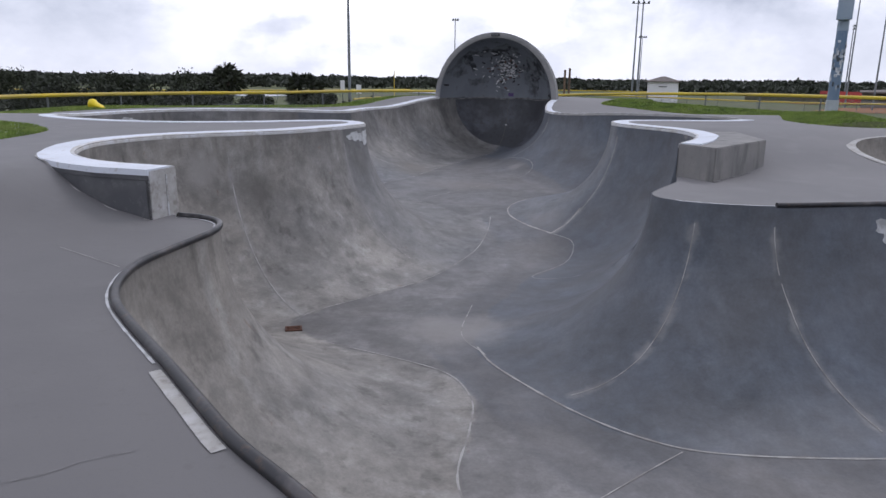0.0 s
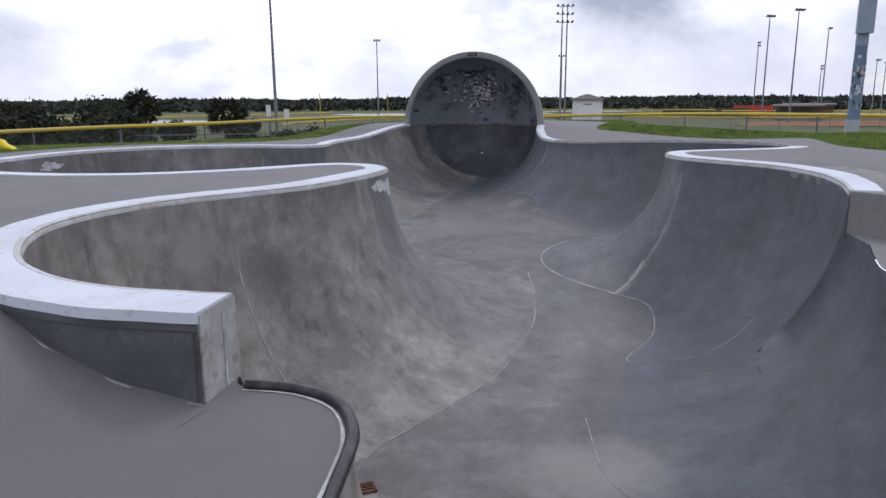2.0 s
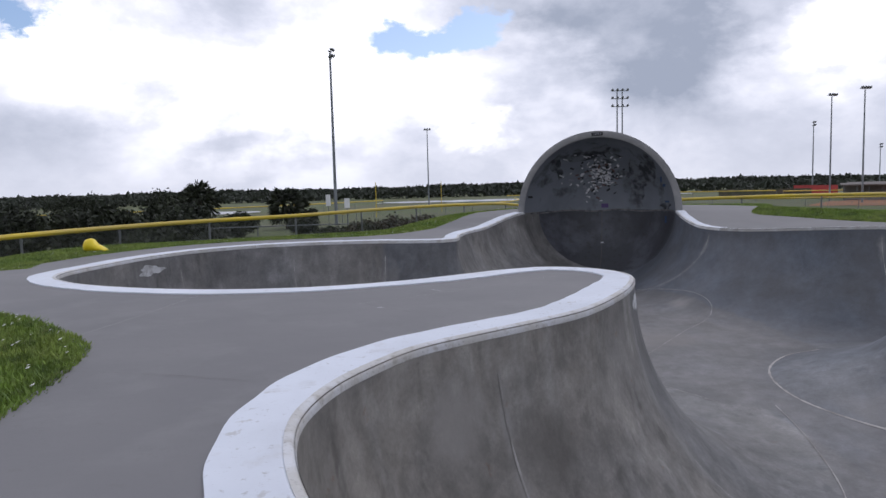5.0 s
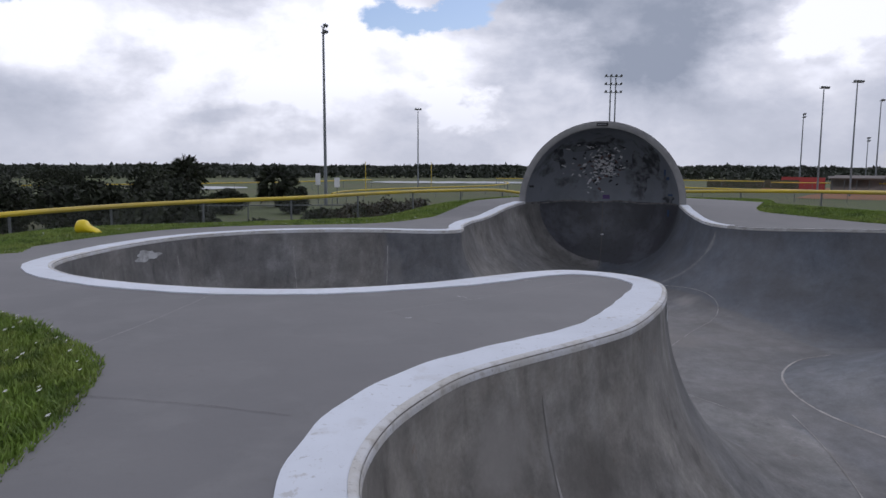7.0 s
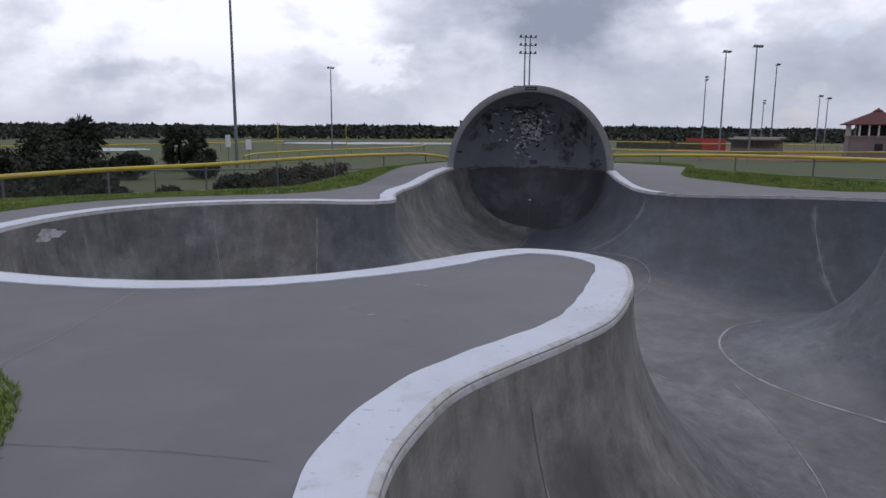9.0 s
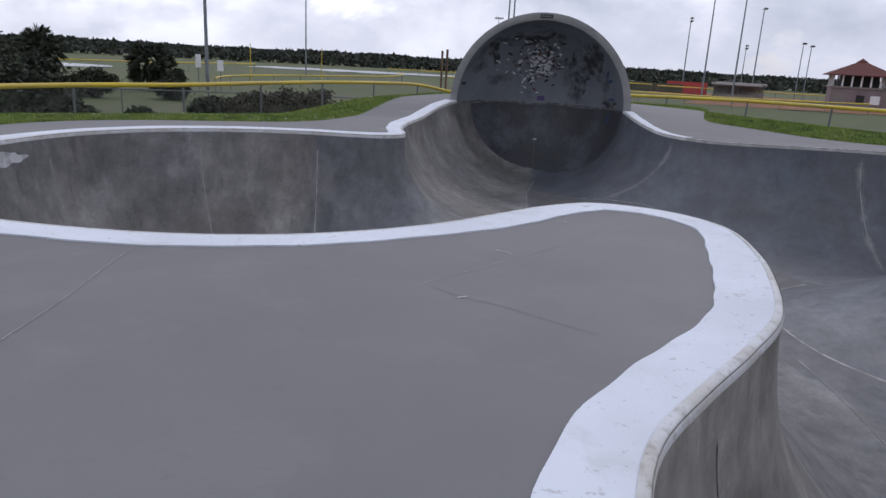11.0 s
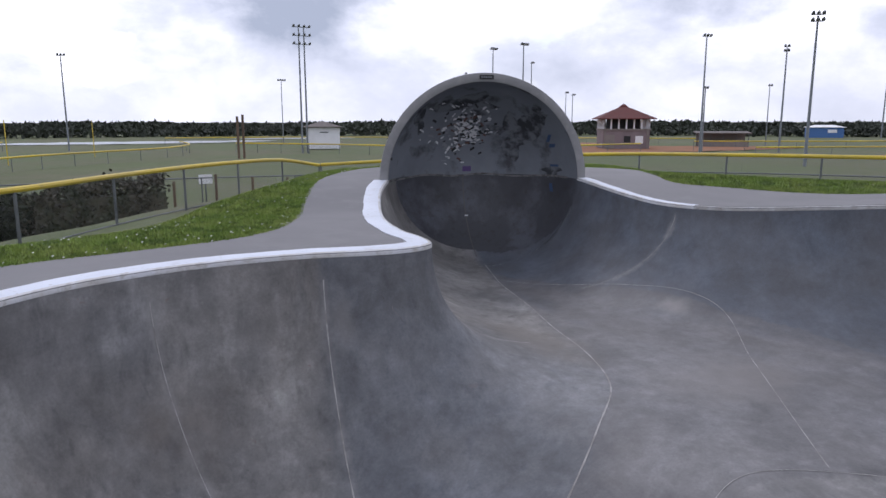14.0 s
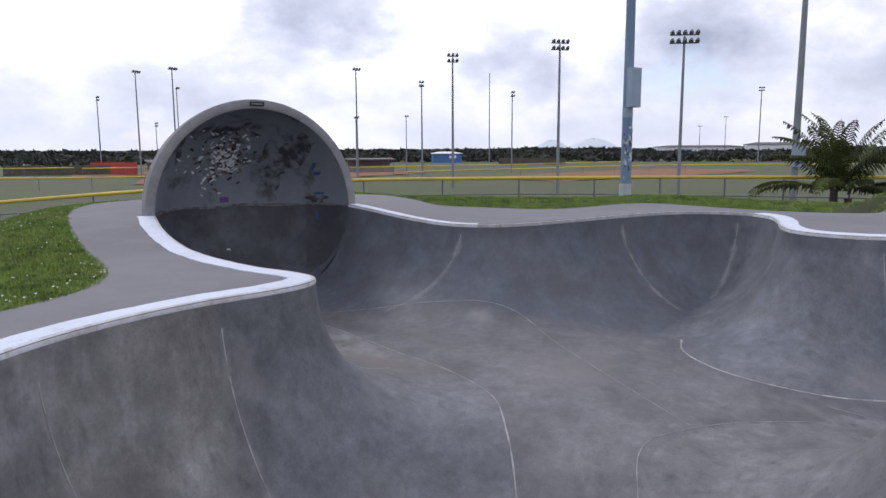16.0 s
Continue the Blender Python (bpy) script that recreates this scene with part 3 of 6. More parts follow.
def build_basin():
    # lower walls and floor: an even grid
    lo, hi = RIM.min(0) - 0.2, RIM.max(0) + 0.2
    xs, ys = np.arange(lo[0], hi[0], GRID), np.arange(lo[1], hi[1], GRID)
    gx, gy = np.meshgrid(xs, ys)
    pts = np.stack([gx.ravel(), gy.ravel()], 1)
    ok = inside(pts, RIM)
    d, zr = np.full(len(pts), 0.0), np.full(len(pts), 0.0)
    d[ok], zr[ok] = rim_distance(pts[ok])
    mouth = (pts - PIPE[:2]) @ BACK
    side = np.abs((pts - PIPE[:2]) @ MOUTH)
    ok &= (d > D_LOW - 1.6 * GRID) | ((mouth > -1.2) & (side < 1.0))
    ok &= mouth < 0.03
    z = bowl_z(pts, d, zr)
    n = len(xs)
    cell = ok.reshape(len(ys), n)
    quad = cell[:-1, :-1] & cell[1:, :-1] & cell[1:, 1:] & cell[:-1, 1:]
    iy, ix = np.nonzero(quad)
    k = iy * n + ix
    faces = np.stack([k, k + 1, k + n + 1, k + n], 1)
    used = np.unique(faces)
    remap = np.zeros(len(pts), int)
    remap[used] = np.arange(len(used))
    verts = np.column_stack([pts[used], z[used]])
    cast_fields(mesh_object("basin_floor", verts, remap[faces], bowl_concrete, bowl, "smooth trowelled grey concrete floor"), verts)
    # upper walls
    th = np.concatenate([np.linspace(0, 0.2, 4), np.linspace(0.26, ANGLE, 16)])
    for side in SIDES:
        rows = [wall_points(side, np.arange(len(side[0]), dtype=float), np.full(len(side[0]), a)) for a in th]
        f = strip_faces(len(rows), len(side[0]))
        cast_fields(mesh_object("curved_wall", np.vstack(rows), [x[::-1] for x in f], bowl_concrete, bowl), np.vstack(rows))


build_basin()


def sweep(name, path, z, section, mat, parent, label="", caps=True, outer=None):
    """Sweeps a closed section of (right, up) points along a plan path with its heights."""
    nrm = turns(path)
    rows = []
    for i, (p, n, h) in enumerate(zip(path, nrm, z)):
        sect = section if outer is None else [(-outer[i] if a < -0.2 else a, b) for a, b in section]
        rows += [(p[0] + n[0] * a, p[1] + n[1] * a, h + b) for a, b in sect]
    m = len(section)
    f = [x[::-1] for x in strip_faces(len(path), m, True)]
    if caps:
        f += [tuple(range(m)), tuple(range((len(path) - 1) * m, len(path) * m))[::-1]]
    ob = mesh_object(name, rows, f, mat, parent, label)
    ob.data.set_sharp_from_angle(angle=radians(40))
    return ob


def coping_section(width, inner=-0.05, proud=0.012):
    return [(-width, proud), (inner - 0.012, proud), (inner, proud - 0.006), (inner, -0.05), (-width, -0.05)]


def nose_section(over=0.006, deep=0.075, proud=0.011):
    """The rounded, worn edge of the coping."""
    r = 0.04
    arc = [(over - r + r * math.sin(a), proud - r + r * math.cos(a)) for a in np.linspace(0, math.pi / 2, 6)]
    return [(-0.05, proud)] + arc + [(over, -deep + 0.02), (over - 0.018, -deep), (-0.05, -deep)]


i_white = int(np.argmin(np.hypot(*(SECTIONS[2] - (7.5, 17.8)).T)))
i_lip = int(np.argmin(np.hypot(*(SECTIONS[2] - (3.6, 23.1)).T)))
for sec, sz, width in ((SECTIONS[1], SECTION_Z[1], 0.345), (SECTIONS[2][i_white:], SECTION_Z[2][i_white:], 0.36), (SECTIONS[2][:i_lip + 1], SECTION_Z[2][:i_lip + 1], 0.24)):
    run = np.arange(len(sec)) * STEP
    ragged = width + 0.008 * np.sin(run * 5.1) + 0.006 * np.sin(run * 13.7 + 1) + 0.010 * np.sin(run * 1.9) + (0.07 * smooth(3.2, 1.2, run) + 0.07 * np.exp(-(np.hypot(sec[:, 0] + 3.6, sec[:, 1] - 15.1) / 0.8) ** 2) + 0.06 * np.exp(-(np.hypot(sec[:, 0] + 2.3, sec[:, 1] - 13.1) / 1.0) ** 2) if sec is SECTIONS[1] else 0)
    sweep("coping", sec, sz, coping_section(width), white_paint, bowl, "white painted concrete coping with scuffed edge", outer=ragged)
    sweep("coping_edge", sec, sz, nose_section(), worn_white, bowl, "rounded coping edge with worn beige paint")
sweep("coping", SECTIONS[2][i_lip:i_white + 1], SECTION_Z[2][i_lip:i_white + 1], coping_section(0.13), dark_concrete, bowl, "dark grey band of bare concrete coping")
sweep("coping_edge", SECTIONS[2][i_lip:i_white + 1], SECTION_Z[2][i_lip:i_white + 1], nose_section(), edge_concrete, bowl, "pale worn coping edge")

# steel coping of the low deck
for sec, keep in ((SECTIONS[0], slice(8, None)), (SECTIONS[3], slice(int(np.argmin(np.hypot(*(SECTIONS[3] - (4.0, 8.2)).T))), None))):
    c = [(0.032 * math.cos(a), 0.012 + 0.032 * math.sin(a)) for a in np.linspace(0, 2 * math.pi, 11)[:-1]]
    sweep("steel_coping", sec[keep], np.full(len(sec[keep]), -0.5), c[::-1], steel, bowl, "dark worn round steel coping tube")


# ---- the dome over the bowl's end ----
def build_dome():
    dome = tagged(new("concrete_dome"), "dark stained concrete half dome standing over the end of the bowl", "skate dome")
    m = Matrix(((MOUTH[0], BACK[0], 0, PIPE[0]), (MOUTH[1], BACK[1], 0, PIPE[1]), (0, 0, 1, PIPE[2]), (0, 0, 0, 1)))

    def shell(r, squash, lift=0.0):
        v, n, k = [], 40, 96
        for i in range(n + 1):
            a = math.pi / 2 * i / n
            for j in range(k):
                b = 2 * math.pi * j / k
                v.append(m @ Vector((r * math.cos(a) * math.cos(b), r * math.sin(a) * squash + lift, r * math.cos(a) * math.sin(b) * (1 if math.sin(b) > 0 else LOW_SQUASH))))
        return v, strip_faces(n + 1, k, True)

    v, f = shell(PIPE_R, 0.95)
    inv = m.inverted()

    # deep: the lower part coloured darker, starting nearer the mouth on the right
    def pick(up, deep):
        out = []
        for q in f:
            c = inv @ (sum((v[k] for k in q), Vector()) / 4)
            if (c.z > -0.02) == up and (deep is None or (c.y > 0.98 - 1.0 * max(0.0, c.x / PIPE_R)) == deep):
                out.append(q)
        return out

    for name, up, deep, mat, label in (("upper_lining", True, None, dome_inside, "grey rough concrete lining with worn patches"), ("lower_lining", False, True, dome_low, "smooth concrete lining below the joint, coloured darker towards the back"),
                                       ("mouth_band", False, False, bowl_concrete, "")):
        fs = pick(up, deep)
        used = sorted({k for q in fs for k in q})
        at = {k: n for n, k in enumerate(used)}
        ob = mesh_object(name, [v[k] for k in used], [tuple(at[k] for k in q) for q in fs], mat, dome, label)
        if mat is bowl_concrete:
            cast_fields(ob, [v[k] for k in used])
    v, f = shell(PIPE_R + PIPE_WALL, 0.95)
    mesh_object("outer_shell", v, [x[::-1] for x in f], dome_outside, dome)
    k, v = 96, []
    for r, y in ((PIPE_R, 0.0), (PIPE_R + 0.02, -0.015), (PIPE_R + PIPE_WALL - 0.02, -0.015), (PIPE_R + PIPE_WALL, 0.0)):
        for j in range(k + 1):
            b = -0.05 + (math.pi + 0.10) * j / k
            v.append(m @ Vector((r * math.cos(b), y, r * math.sin(b))))
    mesh_object("mouth_rim", v, strip_faces(4, k + 1), dome_outside, dome, "pale bare concrete rim of the mouth")
    return dome, m


dome_inside = material("stained_dome_concrete", (0.21, 0.228, 0.255), 0.7, layers=[
    (0.5, 5, 0.42, 0.62, (0.15, 0.163, 0.185), 0.8, ONE), (1.3, 8, 0.53, 0.64, (0.045, 0.046, 0.05), 0.8, ONE), (6, 6, 0.52, 0.72, (0.22, 0.22, 0.23), 0.35, ONE)], bump=[(4, 0.1), (50, 0.08)])
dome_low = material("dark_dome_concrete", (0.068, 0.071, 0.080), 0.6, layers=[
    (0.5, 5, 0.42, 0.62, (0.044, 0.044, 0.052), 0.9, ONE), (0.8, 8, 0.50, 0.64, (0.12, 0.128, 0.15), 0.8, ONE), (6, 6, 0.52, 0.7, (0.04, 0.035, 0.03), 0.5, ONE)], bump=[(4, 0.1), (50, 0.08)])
dome_outside = material("dome_shell_concrete", (0.24, 0.24, 0.24), 0.8, layers=[(0.8, 6, 0.45, 0.65, (0.17, 0.17, 0.175), 0.8, ONE), (5, 6, 0.5, 0.7, (0.32, 0.31, 0.3), 0.5, ONE)], bump=[(20, 0.1)])
dome, DOME_M = build_dome()

# ---- deck ----
OUTLINE = np.array([(-16, 17.6), (-10.9, 18.3), (-10.75, 19.6), (-10.3, 21.3), (-9.3, 22.9), (-8.0, 23.7), (-6.5, 23.95), (-5.2, 24.2), (-4.3, 24.8), (-3.5, 26.0), (-2.6, 27.8), (-1.3, 30.0), (0.2, 31.9), (2.0, 33.1), (4.6, 32.6), (6.7, 31.2), (7.8, 29.9), (7.5, 28.2), (6.2, 26.3), (5.6, 25.2),
                    (6.2, 24.3), (7.4, 23.2), (9.2, 22.1), (9.9, 21.2), (9.4, 19.6), (8.6, 17.6), (8.7, 15.6), (10.0, 15.0), (13, 14.0), (17, 12.6), (17, -9), (-9, -9), (-9, 2.0), (-7.2, 6.0), (-6.45, 8.8), (-6.37, 10.2), (-6.45, 11.0), (-6.62, 11.7), (-7.2, 12.45), (-8.05, 13.3), (-10, 14.2), (-16, 14.9)])
OUTLINE = spline(np.vstack([OUTLINE, OUTLINE[:1]]), 0.35)[:-1]


SIDE_BOWL = np.array([(9.75 + 2.2 * math.cos(a), 12.3 + 1.75 * math.sin(a) + 0.25 * math.cos(2 * a)) for a in np.linspace(0, 2 * math.pi, 81)[:-1]])


def build_deck():
    from mathutils.geometry import delaunay_2d_cdt
    hole = []
    for sec in SECTIONS[:2]:
        hole.append(sec - turns(sec) * 0.015)
    arc = [PIPE[:2] + (PIPE_R + 0.1) * (-MOUTH * math.cos(a) + BACK * 0.95 * math.sin(a)) for a in np.linspace(0.03, math.pi - 0.03, 30)]
    hole.append(np.array(arc))
    for sec in SECTIONS[2:]:
        hole.append(sec - turns(sec) * 0.015)
    hole = np.vstack(hole)[::2]
    ring = SIDE_BOWL[::2]
    lo, hi = OUTLINE.min(0), OUTLINE.max(0)
    gx, gy = np.meshgrid(np.arange(lo[0], hi[0], 0.42), np.arange(lo[1], hi[1], 0.42))
    g = np.stack([gx.ravel(), gy.ravel()], 1) + np.random.default_rng(3).uniform(-0.06, 0.06, (gx.size, 2))
    g = g[inside(g, OUTLINE) & ~inside(g, hole) & ~inside(g, ring * 1.0)]
    dist = np.min(np.hypot(g[:, None, 0] - hole[None, ::2, 0], g[:, None, 1] - hole[None, ::2, 1]), axis=1)
    g = g[dist > 0.2]
    pts = np.vstack([OUTLINE, hole, ring, g])
    m = len(ring)
    n, h = len(OUTLINE), len(hole)
    edges = [(i, (i + 1) % n) for i in range(n)] + [(n + i, n + (i + 1) % h) for i in range(h)] + [(n + h + i, n + h + (i + 1) % m) for i in range(m)]
    v, _, f, *_ = delaunay_2d_cdt([Vector(p) for p in pts], edges, [], 1, 1e-4)
    v = np.array([tuple(p) for p in v])
    c = np.array([v[list(t)].mean(0) for t in f])
    ok = inside(c, OUTLINE) & ~inside(c, hole) & ~inside(c, ring)
    z = deck_z(v[:, 0], v[:, 1])
    faces = [t for t, k in zip(f, ok) if k]
    me = mesh_object("pavement", np.column_stack([v, z]), faces, deck_concrete)
    tagged(me, "pale grey broom-finished concrete deck round the bowl", "pavement", kind="structure")


build_deck()


# ---- ground ----
CENTRE = np.array((0.0, 18.0))


def ground_z(x, y, e):
    """e: metres beyond the deck's edge."""
    return deck_z(x, y) * (1 - smooth(0, 4, e)) - 0.03 - 0.95 * np.where(x > 4, smooth(1.8, 6.0, e), smooth(0.8, 7.0, e)) + 0.11 * smooth(4, 6, x) * np.exp(-((e - 1.7) / 1.1) ** 2) - 1.5 * smooth(6.5, 16, e) + 0.05 * np.sin(x * 0.9) * np.cos(y * 0.8) * smooth(0, 2, e)


def build_ground():
    rel = OUTLINE - CENTRE
    ang = np.arctan2(rel[:, 1], rel[:, 0])
    order = np.argsort(ang)
    ang, rad = ang[order], np.hypot(*rel.T)[order]
    th = np.linspace(-math.pi, math.pi, 721)[:-1]
    r0 = np.interp(th, ang, rad, period=2 * math.pi) - 0.05
    e = np.concatenate([[-0.95, 0.05], np.linspace(0.3, 8, 22), np.geomspace(9, 3500, 26)])
    rows = []
    for k in e:
        r = r0 + k
        x, y = CENTRE[0] + r * np.cos(th), CENTRE[1] + r * np.sin(th)
        z = ground_z(x, y, np.full_like(x, max(k, 0))) - (0.4 if k < 0 else 0)
        rows.append(np.column_stack([x, y, z]))
    f = strip_faces(len(rows), len(th), True)
    g = mesh_object("ground", np.vstack(rows), f, turf)
    tagged(g, "green mown grass falling away to flat playing fields", "ground", kind="structure")
    return th, r0


GROUND_TH, GROUND_R = build_ground()


def edge_distance(x, y):
    return math.hypot(x - CENTRE[0], y - CENTRE[1]) - float(np.interp(math.atan2(y - CENTRE[1], x - CENTRE[0]), GROUND_TH, GROUND_R, period=2 * math.pi))


def ground_at(x, y):
    return float(ground_z(x, y, max(edge_distance(x, y), 0.0)))


# ---- end blocks of the raised rims ----
def prism(name, poly, z0, z1, mat, parent, label="", bevel=0.012):
    bm = bmesh.new()
    lo = [bm.verts.new((x, y, z0)) for x, y in poly]
    hi = [bm.verts.new((x, y, z1)) for x, y in poly]
    n = len(poly)
    bm.faces.new(hi)
    bm.faces.new(lo[::-1])
    for i in range(n):
        bm.faces.new((lo[i], lo[(i + 1) % n], hi[(i + 1) % n], hi[i]))
    bmesh.ops.recalc_face_normals(bm, faces=bm.faces)
    if bevel:
        bmesh.ops.bevel(bm, geom=[e for e in bm.edges if max(v.co.z for v in e.verts) > z1 - 1e-4], offset=bevel, segments=2, affect="EDGES")
    return part(name, bm, mat, parent, label)


drip_white = material("paint_drip", (0.52, 0.53, 0.55), 0.8, layers=[(9, 7, 0.45, 0.60, (0.30, 0.29, 0.27), 1.0, ONE)])


def build_left_block():
    block = tagged(new("raised_rim_wall"), "low dark concrete wall under the white curved rim", "low wall")
    sec = SECTIONS[1]
    k = int(np.argmin(np.hypot(*(sec - (-4.42, 8.42)).T)))
    seg, n = sec[:k], turns(sec)[:k]
    outer = seg - n * (0.330 + 0.07 * smooth(3.2, 1.2, np.arange(k) * STEP))[:, None]
    base = deck_z(outer[:, 0], outer[:, 1]) - 0.08
    rows = [np.column_stack([outer, base]), np.column_stack([outer, np.full(k, -0.10)]), np.column_stack([outer - n * 0.012, np.full(k, -0.095)]), np.column_stack([outer - n * 0.012, np.full(k, -0.008)]), np.column_stack([outer + n * 0.05, np.full(k, -0.004)])]
    ob = mesh_object("wall_face", np.vstack(rows), [f[::-1] for f in strip_faces(5, k)], dark_concrete, block, "dark grey painted outer face")
    ob.data.set_sharp_from_angle(angle=radians(35))
    # the cut end
    a, b, t = seg[0], outer[0], np.array((n[0][1], -n[0][0]))
    t = t if (t @ (seg[0] - seg[1])) > 0 else -t
    prism("end_face", [b - t * 0.05, b + t * 0.006, a + n[0] * 0.012 + t * 0.006, a + n[0] * 0.012 - t * 0.05], -0.62, -0.005, edge_concrete, block, "pale bare concrete end with a vertical joint", 0.006)
    mid = (a + b) / 2 + (a - b) * 0.12
    prism("end_joint", [mid - n[0] * 0.012, mid - n[0] * 0.012 + t * 0.011, mid + n[0] * 0.012 + t * 0.011, mid + n[0] * 0.012], -0.5, -0.06, drip_white, block, "thin run of white paint", 0)
    # joint along the foot of the wall
    foot = [(*(p - q * 0.02), float(deck_z(*(p - q * 0.02))) + 0.004) for p, q in zip(outer, n)]
    v = []
    for (x, y, z), q in zip(foot, n):
        v += [(x, y, z), (x - q[0] * 0.02, y - q[1] * 0.02, z)]
    mesh_object("foot_joint", v, [(2 * i, 2 * i + 1, 2 * i + 3, 2 * i + 2) for i in range(k - 1)], seam_lime, block)


build_left_block()


def build_right_block():
    block = tagged(new("concrete_ledge"), "square-edged grey concrete ledge at the end of the white rim", "ledge")
    sec = SECTIONS[2]
    k = int(np.argmin(np.hypot(*(sec - (4.6, 13.5)).T)))
    edge = [tuple(p - q * 0.0) for p, q in zip(sec[k::4], turns(sec)[k::4])]
    poly = edge + [tuple(sec[-1]), (3.95, 10.14), (5.4, 11.75), (5.65, 13.6)]
    prism("ledge_body", poly, -0.75, -0.006, edge_grey, block, "", 0.015)
    prism("foot_gap", [(3.96, 10.10), (5.43, 11.73), (5.41, 11.75), (3.94, 10.12)], -0.52, -0.485, dark_joint, block, "dark open joint at the foot", 0)


edge_grey = material("ledge_concrete", (0.21, 0.205, 0.20), 0.8, layers=[
    (1.5, 6, 0.45, 0.65, (0.27, 0.26, 0.245), 0.8, ONE), (3.5, 7, 0.5, 0.68, (0.10, 0.10, 0.10), 0.7, (1, 1, 0.3)), (25, 4, 0.6, 0.72, (0.12, 0.12, 0.12), 0.4, ONE)], bump=[(25, 0.12)])
build_right_block()


# ---- joints and marks of the bowl ----
def ribbon(name, pts, width, mat, parent, label="", ragged=0.35):
    """A thin strip along 3D points that lies on the surface below it."""
    pts = np.asarray(pts, float)
    t = np.gradient(pts, axis=0)
    t /= np.linalg.norm(t, axis=1)[:, None] + 1e-9
    e = 0.01
    gx = (surface_z(pts[:, :2] + (e, 0)) - surface_z(pts[:, :2] - (e, 0))) / (2 * e)
    gy = (surface_z(pts[:, :2] + (0, e)) - surface_z(pts[:, :2] - (0, e))) / (2 * e)
    up = np.column_stack([-gx, -gy, np.ones(len(pts))])
    up /= np.linalg.norm(up, axis=1)[:, None]
    s = np.cross(t, up)
    s /= np.linalg.norm(s, axis=1)[:, None] + 1e-9
    w = np.asarray(width) * (1 + ragged * np.sin(np.arange(len(pts)) * 1.7) * np.cos(np.arange(len(pts)) * 0.61))
    v = np.vstack([pts + s * w[:, None] / 2 + up * 0.005, pts - s * w[:, None] / 2 + up * 0.005])
    n = len(pts)
    return mesh_object(name, v, [(i, i + 1, n + i + 1, n + i) for i in range(n - 1)], mat, parent, label)


def surface_z(p):
    return bowl_z(p) if SURFACE == "bowl" else deck_z(p[:, 0], p[:, 1])


SURFACE = "bowl"


def wall_seam(side, x, y, a1=1.35, width=0.016, mat=None, lean=0.0):
    i, a, p = seam_points(side, x, y, a1, lean)
    path, z, nrm = SIDES[side]
    n = np.column_stack([np.interp(i, np.arange(len(path)), nrm[:, k]) for k in (0, 1)])
    n /= np.linalg.norm(n, axis=1)[:, None]
    t = np.column_stack([-n[:, 1], n[:, 0], np.zeros(40)])
    up = np.column_stack([n * np.cos(a)[:, None], np.sin(a)])
    w = width * (1 + 0.4 * np.sin(np.arange(40) * 1.3 + x * 5) * np.cos(np.arange(40) * 0.47))
    v = np.vstack([p + t * w[:, None] / 2 + up * 0.006, p - t * w[:, None] / 2 + up * 0.006])
    mesh_object("joint", v, [(k, k + 1, 41 + k, 40 + k) for k in range(39)], mat or seam_lime, bowl)


for sd, x, y, a1, w, lean in SEAMS:
    wall_seam(sd, x, y, a1, w, lean=lean)


def floor_line(points, width, mat, name="joint"):
    p = spline(points, 0.08)
    ribbon(name, np.column_stack([p, bowl_z(p)]), width, mat, bowl)


lime_edge = material("limy_edge", (0.44, 0.42, 0.40), 0.85, layers=[(2.0, 7, 0.46, 0.64, (0.25, 0.235, 0.22), 1.0, ONE)])
floor_line([(2.25, 28.3), (1.75, 27.3), (1.1, 26.0), (0.45, 24.3), (-0.15, 22.9), (-0.62, 21.6), (-1.2, 20.6), (-2.1, 19.95), (-3.0, 19.45), (-3.9, 19.05), (-5.3, 18.6)], 0.022, seam_lime)
floor_line([(1.15, 16.2), (1.04, 15.3), (0.78, 14.2), (0.42, 13.4), (-0.3, 12.1), (-1.2, 11.05), (-1.95, 10.3), (-2.2, 9.85)], 0.018, seam_lime)
floor_line([(2.36, 14.76), (1.9, 15.55), (1.62, 16.35), (1.67, 17.15), (2.03, 17.92), (2.7, 18.53), (3.4, 18.7)], 0.034, lime_edge)
floor_line([(3.05, 15.2), (2.75, 14.95), (2.36, 14.76)], 0.034, lime_edge)
floor_line([(2.4, 14.72), (2.72, 14.1), (2.45, 13.3), (1.68, 12.42), (2.2, 12.22), (2.9, 12.05), (3.5, 12.25)], 0.016, seam_lime)
floor_line([(0.5, 8.9), (0.72, 8.19), (1.39, 7.12), (2.13, 6.42), (2.9, 6.15), (4.4, 6.1), (6.0, 6.3)], 0.026, seam_lime)
floor_line([(-1.6, 9.0), (-0.6, 8.5), (0.1, 8.0), (0.36, 7.3), (0.31, 6.58), (0.17, 5.63), (0.4, 4.7)], 0.022, seam_lime)
floor_line([(1.3, 5.3), (1.9, 5.8), (2.4, 6.2)], 0.014, seam_lime)
floor_line([(0.5, 10.7), (0.3, 9.4), (0.6, 8.6)], 0.014, seam_lime)
floor_line([(1.3, 26.4), (1.9, 25.0), (2.4, 23.6), (2.8, 21.8), (1.4, 20.2), (-0.7, 17.9)], 0.012, seam_lime)
floor_line([(-2.8, 18.1), (-1.6, 18.3), (-0.5, 17.6), (0.4, 16.4)], 0.010, seam_lime)



